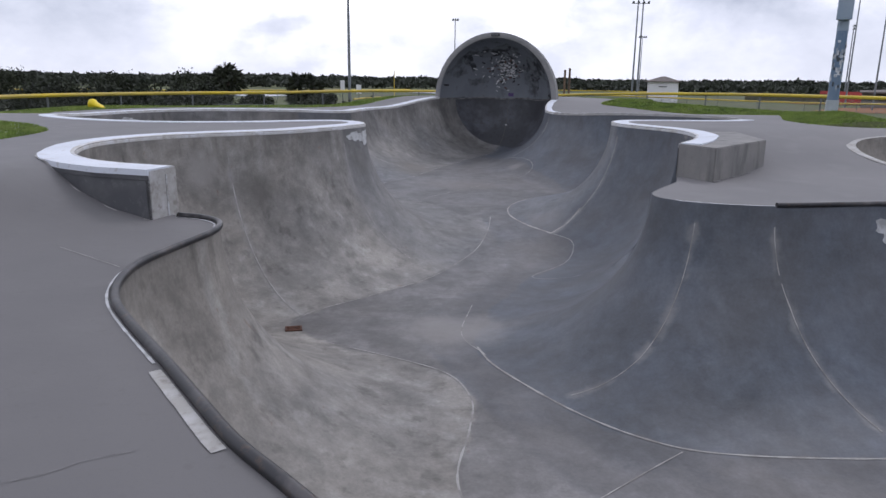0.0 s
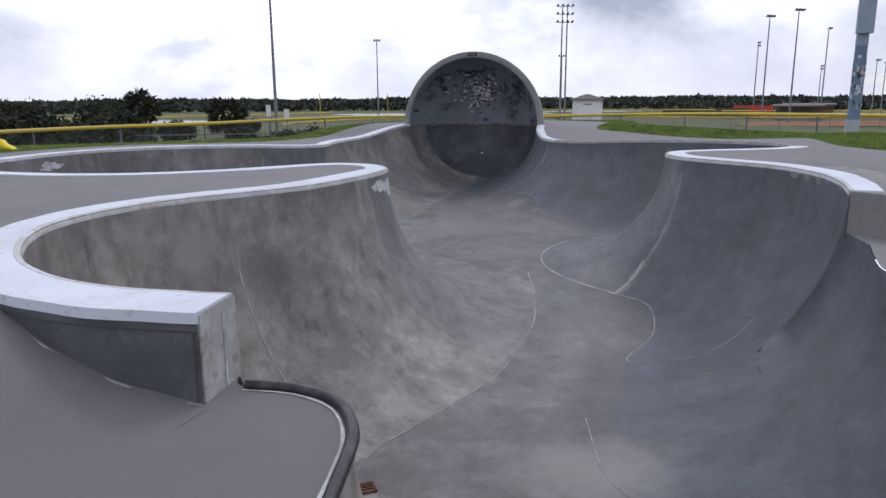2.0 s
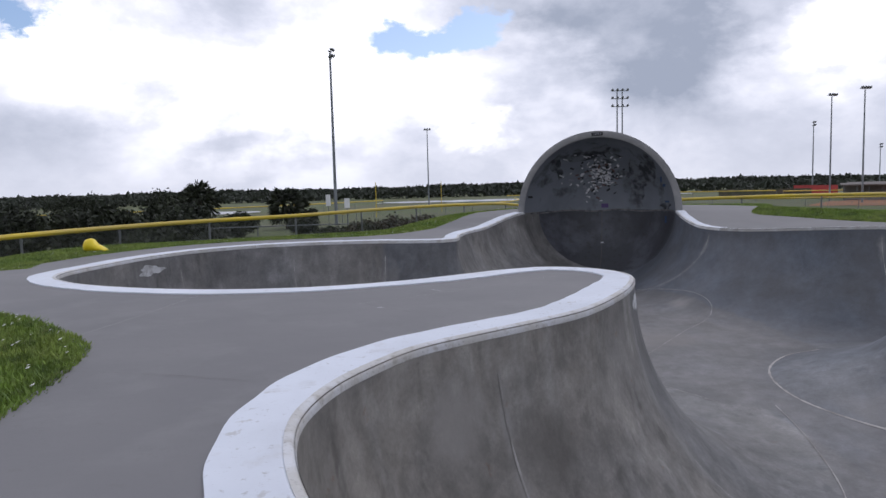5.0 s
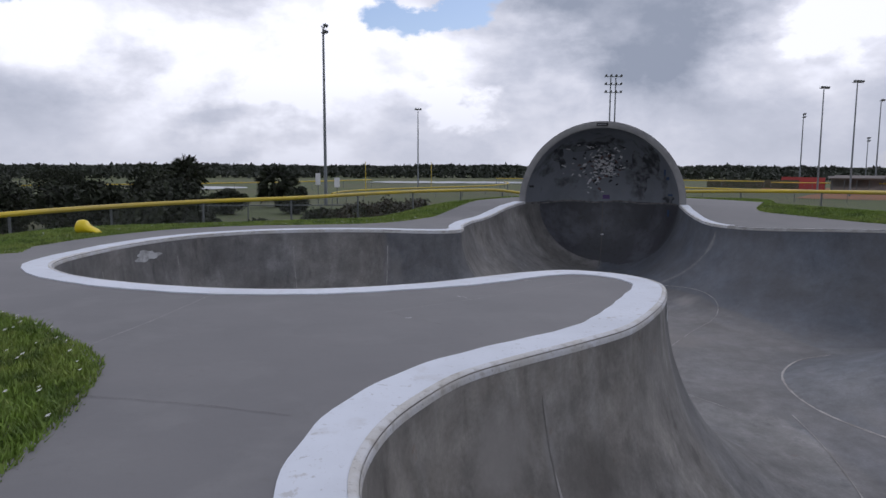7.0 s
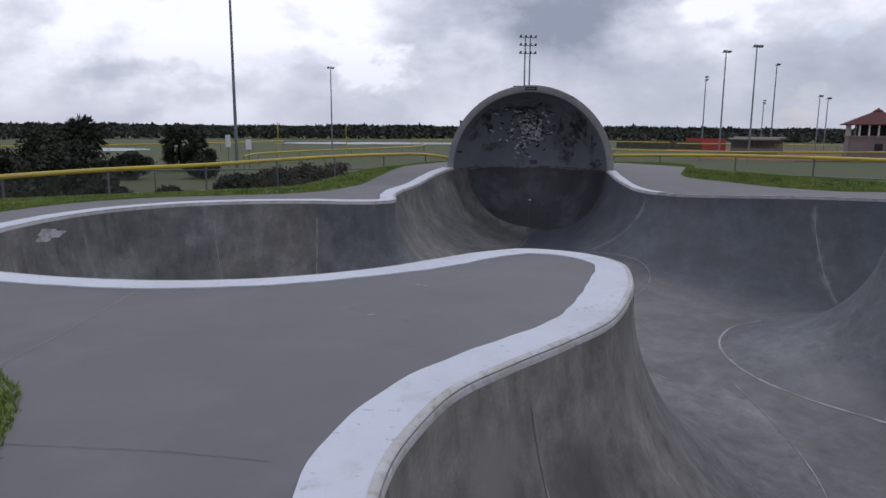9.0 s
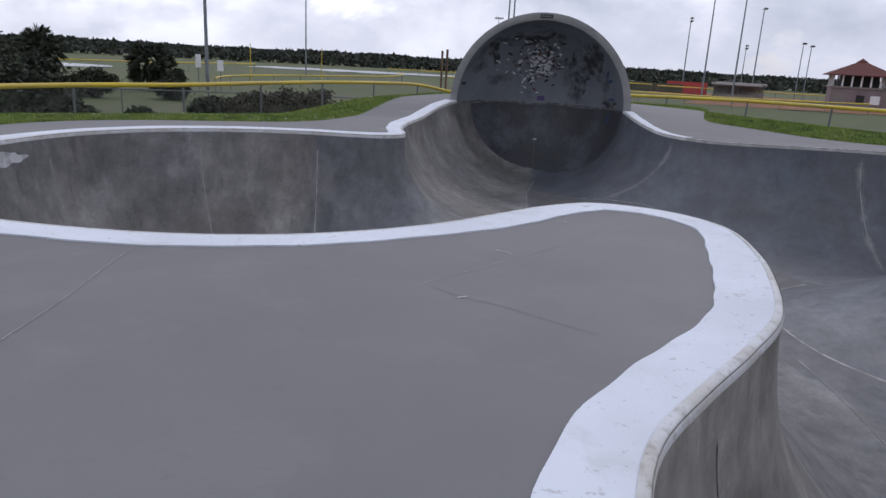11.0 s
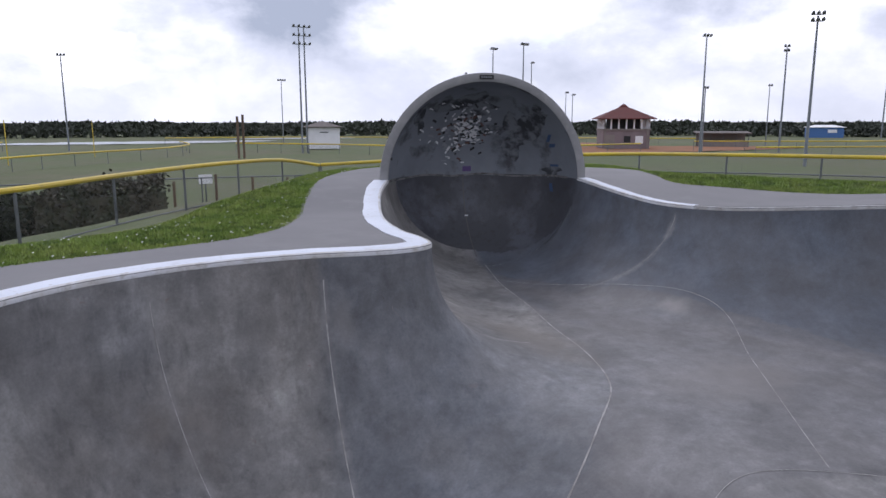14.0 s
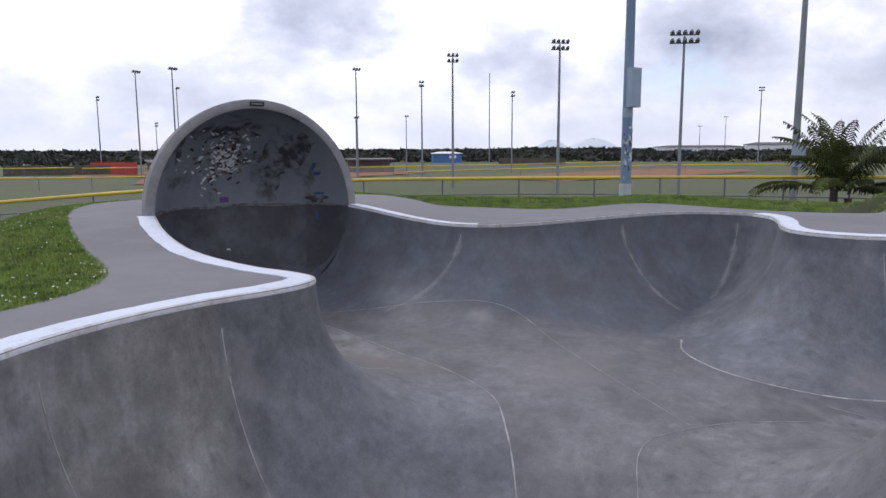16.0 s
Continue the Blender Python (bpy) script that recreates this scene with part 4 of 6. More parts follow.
def wall_crack(side, x, y, run, width, mat):
    """A crack down a wall: run holds metres along the rim and radians down the curve."""
    sd = SIDES[side]
    r = spline(run, 0.03)
    r[:, 0] += 0.012 * np.sin(np.arange(len(r)) * 1.9)
    i = near_rim(sd, x, y) + r[:, 0] / STEP
    mesh_object("crack", np.vstack([wall_points(sd, i, r[:, 1], 0.006), wall_points(sd, i + width / STEP, r[:, 1] + width * 0.4, 0.006)]),
                [(k, k + 1, len(r) + k + 1, len(r) + k) for k in range(len(r) - 1)], mat, bowl)


wall_crack(0, -4.5, 22.42, [(0.50, 0.10), (0.62, 0.17), (0.78, 0.27), (0.95, 0.40)], 0.008, dark_joint)

# drain
drain = tagged(new("floor_drain"), "small rusty iron drain grate in the bowl floor", "drain")
zd = float(bowl_z(np.array([[-2.12, 9.5]]))[0])
bm = bmesh.new()
for k in range(4):
    add_box(bm, (0.27, 0.02, 0.02), (0, -0.105 + 0.07 * k, 0.012))
part("grate", bm, rust, drain)
bm = bmesh.new()
for sx, sy, ax, ay in ((0.31, 0.03, 0, 0.13), (0.31, 0.03, 0, -0.13), (0.03, 0.29, 0.14, 0), (0.03, 0.29, -0.14, 0)):
    add_box(bm, (sx, sy, 0.024), (ax, ay, 0.012))
part("frame", bm, rust, drain)
bm = bmesh.new()
add_box(bm, (0.28, 0.27, 0.004), (0, 0, 0.004))
part("sump", bm, rust, drain, "dark rusty sump plate")
gr = np.array([(bowl_z(np.array([[-2.12 + e, 9.5]])) - bowl_z(np.array([[-2.12 - e, 9.5]])))[0] / (2 * e) for e in (0.15,)])
drain.matrix_world = pose(-2.12, 9.5, zd + 0.006, 0, -math.degrees(math.atan(gr[0])), 12) @ Matrix.Diagonal((0.78, 0.62, 0.8, 1))

# white overpaint on the walls
paint_white = material("white_overpaint", (0.55, 0.56, 0.57), 0.8, layers=[(5, 6, 0.45, 0.6, (0.3, 0.3, 0.3), 0.9, ONE)])


def wall_blotch(side, x, y, a0, a1, wide, seed, mat, name, label):
    rng = random.Random(seed)
    side = SIDES[side]
    i0 = near_rim(side, x, y)
    n, m = 28, 7
    v = []
    for j in range(m):
        r = j / (m - 1)
        for k in range(n):
            b = 2 * math.pi * k / n
            wob = 1 + 0.22 * math.sin(3 * b + seed) + 0.15 * math.sin(7 * b + 2 * seed)
            i = i0 + math.cos(b) * r * wide * wob / STEP / 2
            a = (a0 + a1) / 2 + math.sin(b) * r * wob * (a1 - a0) / 2
            v.append((i, a))
    v = np.array(v)
    p = wall_points(side, v[:, 0], np.clip(v[:, 1], 0.05, 1.5), 0.006)
    mesh_object(name, p, strip_faces(m, n, True), mat, bowl, label)


wall_blotch(0, -9.05, 20.35, 0.055, 0.12, 0.6, 1, paint_white, "paint_patch", "blotchy white overpaint on the wall")
for k, (x, y, w, a1) in enumerate(((-1.62, 14.35, 0.5, 0.16), (-1.75, 13.95, 0.4, 0.12), (-1.68, 14.85, 0.3, 0.1))):
    wall_blotch(0, x, y, 0.045, a1, w, 4 + k, paint_white, "paint_run", "white paint run below the coping")
wall_blotch(1, 5.6, 8.42, 0.08, 0.22, 0.5, 9, paint_white, "paint_patch", "blotchy white overpaint on the wall")

# joints, cracks and scuffs of the deck
deck = bpy.data.objects["pavement"]
SURFACE = "deck"
for pts, w, mt, nm in (([(-4.63, 13.13), (-4.52, 12.96), (-4.28, 12.70), (-3.95, 12.27)], 0.003, dark_joint, "crack"), ([(-6.9, 11.9), (-6.64, 12.93), (-6.51, 13.64), (-6.42, 14.08)], 0.004, seam_lime, "joint"),
                       ([(-4.7, 13.15), (-3.84, 13.69), (-3.37, 14.0), (-2.45, 14.62)], 0.003, seam_lime, "joint"), ([(-6.41, 11.02), (-6.02, 10.9), (-5.64, 10.78), (-5.2, 10.6)], 0.004, dark_joint, "crack"),
                       ([(-1.9, 2.1), (-1.48, 2.26), (-1.37, 2.36), (-1.19, 2.45)], 0.004, dark_joint, "crack"), ([(-2.9, 6.86), (-3.11, 6.42), (-3.26, 6.15), (-3.6, 5.5), (-4.1, 4.6)], 0.005, dark_joint, "joint"),
                       ([(-3.23, 5.73), (-2.86, 5.44), (-2.45, 5.12)], 0.006, seam_lime, "joint"), ([(-3.10, 14.76), (-3.06, 14.75), (-3.02, 14.71), (-2.98, 14.71)], 0.010, paint_white, "paint_scuff"), 
                        ([(-4.52, 12.90), (-4.46, 12.91)], 0.012, paint_white, "paint_scuff"), 
                       ([(-3.96, 13.88), (-3.94, 13.84), (-3.90, 13.82), (-3.88, 13.76)], 0.010, paint_white, "paint_scuff")):
    p = spline(pts, 0.06)
    ribbon(nm, np.column_stack([p, deck_z(p[:, 0], p[:, 1])]), w, mt, deck)
# pale mortar beside the steel tube, and its repair strip
sec = SECTIONS[0]
k0 = int(np.argmin(np.hypot(*(sec - (-1.42, 3.33)).T)))
edge_line = sec - turns(sec) * 0.05
ribbon("mortar_line", np.column_stack([edge_line[k0:], np.full(len(edge_line) - k0, -0.5)]), 0.016, paint_white, deck)
k1 = int(np.argmin(np.hypot(*(sec - (-0.80, 2.5)).T)))
strip = sec - turns(sec) * 0.072
ribbon("repair_strip", np.column_stack([strip[k1:k0], np.full(k0 - k1, -0.5)]), 0.062, edge_concrete, deck, "pale mortar repair strip along the steel coping", 0.06)

# ---- dome: chips, joint and plate ----
chip_mats = [material("chip_pale", (0.66, 0.66, 0.67), 0.8), material("chip_dark", (0.03, 0.03, 0.032), 0.8), material("chip_grey", (0.25, 0.26, 0.28), 0.8), material("chip_rust", (0.12, 0.07, 0.06), 0.8)]


def dome_point(a, b, r):
    """a: across the mouth (-1..1), b: up; on the lining behind the mouth's plane."""
    y = 0.95 * math.sqrt(max(0.0, 1 - a * a - b * b)) * r
    return DOME_M @ Vector((a * r, y, b * r * (1 if b > 0 else LOW_SQUASH)))


rng = random.Random(11)
for _ in range(300):
    a, b = rng.gauss(-0.04, 0.12), rng.gauss(0.52, 0.12)
    if rng.random() < 0.33:
        a, b = rng.gauss(-0.12, 0.20), rng.gauss(0.50, 0.17)
    if not 0.12 < b < 0.86 or a * a + b * b > 0.85:
        continue
    c = dome_point(a, b, PIPE_R - 0.006)
    w, h, turn = rng.uniform(0.018, 0.075), rng.uniform(0.010, 0.036), rng.uniform(-0.9, 0.9)
    v = []
    for dx, dy in ((-1, -1), (1, -0.8), (0.9, 1), (-0.8, 0.9)):
        u = (dx * w * math.cos(turn) - dy * h * math.sin(turn)) / PIPE_R
        t = (dx * w * math.sin(turn) + dy * h * math.cos(turn)) / PIPE_R
        v.append(dome_point(a + u, b + t, PIPE_R - 0.006))
    mesh_object("chip", v, [(0, 1, 2, 3)], chip_mats[rng.choices((0, 1, 2, 3), (5, 3, 3, 1))[0]], dome, shade=False)


def dome_band(name, pts, width, mat, label=""):
    v = []
    for a, b in pts:
        v += [dome_point(a, b + width / 2, PIPE_R - 0.006), dome_point(a, b - width / 2, PIPE_R - 0.006)]
    mesh_object(name, v, [(2 * i, 2 * i + 1, 2 * i + 3, 2 * i + 2) for i in range(len(pts) - 1)], mat, dome, label)


dome_band("lining_joint", [(x, 0.012 * math.sin(9 * x) - 0.01) for x in np.linspace(-0.97, 0.97, 60)], 0.022, dark_joint, "ragged dark joint round the lining")
v = []
for b in np.linspace(-0.02, -0.95, 24):
    v += [dome_point(-0.07 + 0.05 * b * b, b, PIPE_R - 0.006), dome_point(-0.06 + 0.05 * b * b, b, PIPE_R - 0.006)]
mesh_object("lime_streak", v, [(2 * i, 2 * i + 1, 2 * i + 3, 2 * i + 2) for i in range(23)], material("lime_streak", (0.12, 0.115, 0.11), 0.8), dome, "pale streak down the lower lining")
faded_blue = material("faded_blue_mark", (0.05, 0.085, 0.17), 0.8)
for a, b, w, h, mt, nm in ((-0.045, -0.52, 0.02, 0.008, chip_mats[0], "chip"), (-0.02, 0.06, 0.05, 0.03, material("faded_purple", (0.12, 0.08, 0.2), 0.8), "faded_mark"), (-0.955, 0.22, 0.015, 0.015, chip_mats[1], "bolt_hole"),
                           (0.80, 0.42, 0.012, 0.04, faded_blue, "faded_mark"), (0.84, 0.34, 0.02, 0.02, faded_blue, "faded_mark"), (0.88, 0.12, 0.03, 0.012, faded_blue, "faded_mark"), (0.86, -0.14, 0.012, 0.05, faded_blue, "faded_mark")):
    mesh_object(nm, [dome_point(a + s * w, b + t * h, PIPE_R - 0.008) for s, t in ((-1, -1), (1, -1), (1, 1), (-1, 1))], [(0, 1, 2, 3)], mt, dome, shade=False)
dark_stain = material("black_mould_stain", (0.045, 0.048, 0.054), 0.8, layers=[(2.6, 9, 0.44, 0.56, (0.175, 0.187, 0.205), 1.0, ONE)])
for ca, cb, ra, rb, sd in ((0.50, 0.44, 0.15, 0.24, 1), (0.62, 0.60, 0.11, 0.16, 3), (0.32, 0.50, 0.20, 0.05, 2), (-0.10, 0.78, 0.34, 0.10, 4), (-0.62, 0.62, 0.06, 0.14, 5), (0.86, 0.05, 0.06, 0.06, 6)):
    v = []
    for r in np.linspace(1, 0.02, 5):
        for k in range(26):
            t = 2 * math.pi * k / 26
            wob = 1 + 0.25 * math.sin(3 * t + sd) + 0.2 * math.sin(5 * t + 2 * sd) + 0.12 * math.sin(9 * t + sd)
            a, b = ca + ra * r * wob * math.cos(t), cb + rb * r * wob * math.sin(t)
            s = math.hypot(a, b)
            a, b = (a, b) if s < 0.985 else (a / s * 0.985, b / s * 0.985)
            v.append(dome_point(a, b, PIPE_R - 0.004))
    mesh_object("stain", v, strip_faces(5, 26, True), dark_stain, dome, "black mould stain on the lining")
bm = bmesh.new()
add_box(bm, (0.34, 0.02, 0.10), (0, 0, 0), bevel=0.008)
plate = part("name_plate", bm, chip_mats[1], dome, "small dark plate with illegible lettering")
plate.matrix_world = DOME_M @ pose(0.02, -0.028, PIPE_R + PIPE_WALL / 2)
bm = bmesh.new()
for k in range(5):
    add_box(bm, (0.035, 0.004, 0.03), (-0.11 + 0.052 * k, -0.012, 0))
bars = part("lettering_bar", bm, chip_mats[2], plate)


# ---- fences ----
def fence_line(name, posts, height, cap_r, label, cap_mat, link=True, mid=True, pitch=0.07, drop=0.0):
    """Chain-link fence along posts (x, y, top z), with a plastic cap on the top rail."""
    f = tagged(new(name), label, "fence")
    p = np.array(posts, float)
    line = spline(p, 0.5)
    ring = [(cap_r * math.cos(a), cap_r * math.sin(a)) for a in np.linspace(0, 2 * math.pi, 9)[:-1]]
    sweep("cap", line[:, :2], line[:, 2], ring[::-1], cap_mat, f, "sun-faded yellow plastic cap" if cap_mat is yellow_cap else "galvanised top rail")
    for x, y, z in posts:
        bm = bmesh.new()
        add_tube(bm, (x, y, z - height - 0.25 - drop), (x, y, z), 0.032, sides=8)
        part("post", bm, galv, f)
    if mid:
        r2 = [(0.018 * math.cos(a), 0.018 * math.sin(a)) for a in np.linspace(0, 2 * math.pi, 7)[:-1]]
        sweep("rail", line[:, :2], line[:, 2] - height * 0.97, r2[::-1], galv, f)
    if link:
        dist = np.concatenate([[0], np.cumsum(np.hypot(*np.diff(line[:, :2], axis=0).T))])
        total = dist[-1]
        u0 = np.arange(-height, total + height, pitch)
        v, q = [], []
        for sgn in (1, -1):
            a = np.clip(u0, 0, total)
            b = np.clip(u0 + sgn * height, 0, total)
            ha = np.clip((a - u0) * sgn, 0, height)
            hb = np.clip((b - u0) * sgn, 0, height)
            ok = np.abs(a - b) > 0.02
            for s0, s1, h0, h1 in zip(a[ok], b[ok], ha[ok], hb[ok]):
                c = len(v)
                for s, h in ((s0, h0), (s1, h1)):
                    x, y, z = (np.interp(s, dist, line[:, k]) for k in range(3))
                    v += [(x, y, z - height + h - 0.0022), (x, y, z - height + h + 0.0022)]
                q.append((c, c + 2, c + 3, c + 1))
        mesh_object("chain_link", v, q, wire, f, "grey wire mesh", shade=False)
    return f


wire = material("zinc_wire", (0.20, 0.21, 0.21), 0.6, 0.3)
LEFT_POSTS = [(-13.9, 17.2, 0.18), (-13.5, 20.0, 0.2), (-12.7, 22.9, 0.22), (-11.6, 25.7, 0.22), (-9.9, 28.2, 0.22), (-7.6, 30.3, 0.22), (-5.5, 32.6, 0.25), (-3.4, 34.7, 0.27), (-1.25, 36.8, 0.25), (0.85, 38.5, 0.18), (2.84, 39.86, -0.14)]
RIGHT_POSTS = [(2.9, 39.8, -0.12), (5.0, 38.0, 0.05), (7.3, 35.8, 0.22), (9.6, 33.7, 0.32), (11.6, 31.6, 0.38), (12.8, 28.9, 0.42), (13.9, 26.3, 0.44), (15.0, 23.8, 0.45), (16.2, 21.7, 0.45), (17.2, 19.6, 0.45), (18.0, 17.7, 0.44), (18.8, 15.6, 0.44), (19.6, 13.2, 0.43), (20.4, 10.8, 0.42)]
fence_line("chain_link_fence", LEFT_POSTS, 1.2, 0.062, "grey chain-link fence with a faded yellow top cap", yellow_cap)
fence_line("chain_link_fence", RIGHT_POSTS, 1.2, 0.062, "grey chain-link fence with a bright yellow top cap", yellow_cap)
LOW = -2.45
fence_line("chain_link_fence", [(-16, 46.5, -0.95), (-12, 46.8, -0.95), (-8, 47, -0.95), (-4, 47, -0.95), (0, 46.5, -0.95), (4, 45.5, -0.95), (8, 43.5, -0.9), (12, 41.5, -0.85), (16, 38.5, -0.8), (20, 33.5, -0.75), (22.5, 28, -0.7), (24, 22.5, -0.7), (25, 17, -0.7), (25.6, 12, -0.7)], 1.15, 0.03,
           "plain grey chain-link field fence", galv, pitch=0.12, mid=False, drop=0.4)
far_fences = [([(-9, 72), (-8, 78), (-4, 84), (2, 90), (9, 97), (14, 108), (16, 122)], -1.3), ([(20, 108), (24, 102), (29, 95), (33, 86), (40, 79), (50, 76), (62, 76)], -1.25), ([(18, 142), (30, 140), (44, 132), (60, 120)], -1.2),
              ([(60, 118), (80, 104), (96, 86)], -1.3), ([(62, 60), (78, 52), (96, 44), (110, 30), (118, 10)], -1.25), ([(-60, 88), (-40, 96), (-20, 110), (-6, 128)], -1.2), ([(75, 78), (92, 66), (110, 58), (130, 50)], -1.2)]
for pts, z in far_fences:
    sp = spline(pts, 6.0)
    fence_line("outfield_fence", [(x, y, z) for x, y in sp], 1.2, 0.085, "distant chain-link outfield fence with a yellow cap", yellow_cap, pitch=0.16, mid=False)


# ---- lamp poles ----
lamp_dark = material("lamp_housing", (0.17, 0.178, 0.185), 0.5, 0.4)


def lamp_pole(x, y, top, face, rows=1, per_row=4, radius=0.14, twin=False, base=None):
    base = LOW - 0.4 if base is None else base
    p = tagged(new("floodlight_pole"), "tall slender grey steel pole with sports floodlights", "light pole", "floodlight poles")
    for off in ((-0.35, 0.35) if twin else (0,)):
        bm = bmesh.new()
        add_tube(bm, (off, 0, base - top), (off, 0, 0), radius, radius * 0.55, 10)
        part("pole", bm, pole_grey, p)
    for r in range(rows):
        h = 0.1 - (1.05 if rows == 3 else 0.55) * r
        wide = (0.35 if rows == 3 else 0.21) * (per_row - 1)
        bm = bmesh.new()
        add_box(bm, (wide * 2 + 0.3, 0.09, 0.09), (0, 0, h))
        arm = part("crossarm", bm, pole_grey, p)
        for k in range(per_row):
            bm = bmesh.new()
            lx = -wide + 2 * wide * k / max(1, per_row - 1)
            bmesh.ops.create_cone(bm, cap_ends=True, segments=10, radius1=0.17, radius2=0.09, depth=0.26, matrix=pose(lx, -0.28, h + 0.16, 62, 0, 0))
            part("lamp", bm, lamp_dark, p)
    p.matrix_world = pose(x, y, top, 0, 0, face)
    return p


for x, y, top, face, rows, per, rad, twin in (
        (-9.8, 75.0, 13.95, 70, 2, 2, 0.17, False), (1.9, 126.0, 10.4, 10, 1, 3, 0.13, False), (26.9, 101.0, 13.15, 0, 3, 4, 0.14, True), (75.0, 134.0, 10.9, 20, 2, 2, 0.14, False), (55.9, 99.3, 11.8, 15, 1, 4, 0.13, False),
        (54.6, 90.7, 11.6, 10, 1, 4, 0.13, False), (73.5, 111.5, 11.4, 30, 1, 3, 0.13, False), (64.2, 68.8, 11.2, -20, 1, 3, 0.14, False), (78.5, 67.5, 10.7, -60, 2, 2, 0.15, False), (53.6, 49.6, 10.5, -50, 2, 3, 0.15, False),
        (94.3, 60.1, 10.0, -30, 2, 2, 0.13, False), (49.1, 36.9, 10.3, -50, 2, 4, 0.15, False), (41.7, 25.4, 9.1, -70, 2, 5, 0.14, False), (149.5, 28.1, 13.3, -80, 2, 3, 0.15, False), (263.0, 47.5, 12.0, -80, 1, 4, 0.15, False),
        (242.0, 53.2, 8.3, -80, 1, 4, 0.14, False), (37.3, 137.0, 8.6, 0, 1, 4, 0.10, False), (87.2, 117.4, 6.8, 20, 1, 3, 0.11, False), (88.6, 117.0, 6.4, 20, 1, 3, 0.11, False), (72.8, 75.0, 5.7, -20, 1, 2, 0.12, False),
        (98.8, 82.4, 7.0, -30, 1, 2, 0.11, False), (92.6, 139.9, 6.8, 10, 2, 2, 0.12, False)):
    lamp_pole(x, y, top, face, rows, per, rad, twin)
mast = tagged(new("antenna_mast"), "thin pale steel mast far across the fields", "mast")
bm = bmesh.new()
add_tube(bm, (173.2, 99.9, -4), (173.2, 99.9, 22.3), 0.20, 0.10, 8)
part("pole", bm, pole_grey, mast)

# the blue pole beside the bowl
blue_paint = material("faded_blue_paint", (0.13, 0.20, 0.30), 0.55, layers=[(1.2, 6, 0.45, 0.65, (0.17, 0.23, 0.31), 0.8, ONE), (9, 6, 0.58, 0.7, (0.28, 0.32, 0.36), 0.6, (1, 1, 0.3))])
box_blue = material("pale_blue_box", (0.25, 0.32, 0.40), 0.5, layers=[(2, 5, 0.45, 0.65, (0.30, 0.36, 0.43), 0.7, ONE)])
pole_white = material("weathered_white_paint", (0.42, 0.46, 0.50), 0.7, layers=[(3, 6, 0.45, 0.65, (0.34, 0.37, 0.40), 0.8, ONE)])
bp = tagged(new("painted_steel_pole"), "thick blue painted steel pole with stickers and a meter box", "pole")
PX, PY = 11.95, 21.93
gz = ground_at(PX, PY)
for nm, z0, z1, r0, r1, mt, lb in (("pole", 0.42, 16.0, 0.165, 0.09, blue_paint, "faded blue painted upper shaft"), ("lower_shaft", gz - 0.2, 0.42, 0.187, 0.182, pole_white, "pale unpainted lower shaft"), ("collar", 2.45, 2.75, 0.162, 0.160, box_blue, "")):
    bm = bmesh.new()
    add_tube(bm, (PX, PY, z0), (PX, PY, z1), r0, r1, 20)
    part(nm, bm, mt, bp, lb, True).data.set_sharp_from_angle(angle=radians(40))
way = Vector((-0.48, -0.88, 0)).normalized()
acr = Vector((-way.y, way.x, 0))
bm = bmesh.new()
add_box(bm, (0.42, 0.22, 1.18), bevel=0.015)
mb = part("meter_box", bm, box_blue, bp, "pale blue steel meter box")
mb.matrix_world = Matrix(((acr.x, way.x, 0, PX + way.x * 0.22), (acr.y, way.y, 0, PY + way.y * 0.22), (0, 0, 1, 3.34), (0, 0, 0, 1)))
bm = bmesh.new()
add_box(bm, (0.09, 0.03, 0.14), bevel=0.008)
hh = part("hand_hole", bm, lamp_dark, bp, "dark hand-hole cover")
hh.matrix_world = Matrix(((acr.x, way.x, 0, PX + way.x * 0.186), (acr.y, way.y, 0, PY + way.y * 0.186), (0, 0, 1, 0.0), (0, 0, 0, 1)))
sticker_mats = [material("sticker_white", (0.6, 0.62, 0.65), 0.5), material("sticker_grey", (0.3, 0.34, 0.4), 0.5), material("sticker_dark", (0.04, 0.05, 0.06), 0.5)]
rng = random.Random(5)
for _ in range(60):
    a = math.atan2(way.y, way.x) + rng.uniform(-1.4, 1.4)
    z = rng.choice((rng.gauss(1.25, 0.35), rng.gauss(1.75, 0.15)))
    if not 0.5 < z < 2.3:
        continue
    r, da, dz = 0.168, rng.uniform(0.1, 0.28), rng.uniform(0.03, 0.07)
    v = []
    for k in range(5):
        t = a - da + 2 * da * k / 4
        v += [(PX + r * math.cos(t), PY + r * math.sin(t), z - dz), (PX + r * math.cos(t), PY + r * math.sin(t), z + dz)]
    mesh_object("sticker", v, [(2 * k, 2 * k + 2, 2 * k + 3, 2 * k + 1) for k in range(4)], rng.choice(sticker_mats), bp)

# steel pole with a cabinet behind the palm
sp = tagged(new("steel_pole"), "tall grey tapered steel pole with a small cabinet", "pole")
bm = bmesh.new()
add_tube(bm, (35.5, 17.9, -2.8), (35.5, 17.9, 14.0), 0.24, 0.12, 14)
part("pole", bm, pole_grey, sp)
bm = bmesh.new()
add_box(bm, (0.5, 0.7, 1.3), (35.3, 17.7, 1.0), bevel=0.02)
part("cabinet", bm, box_blue, sp)


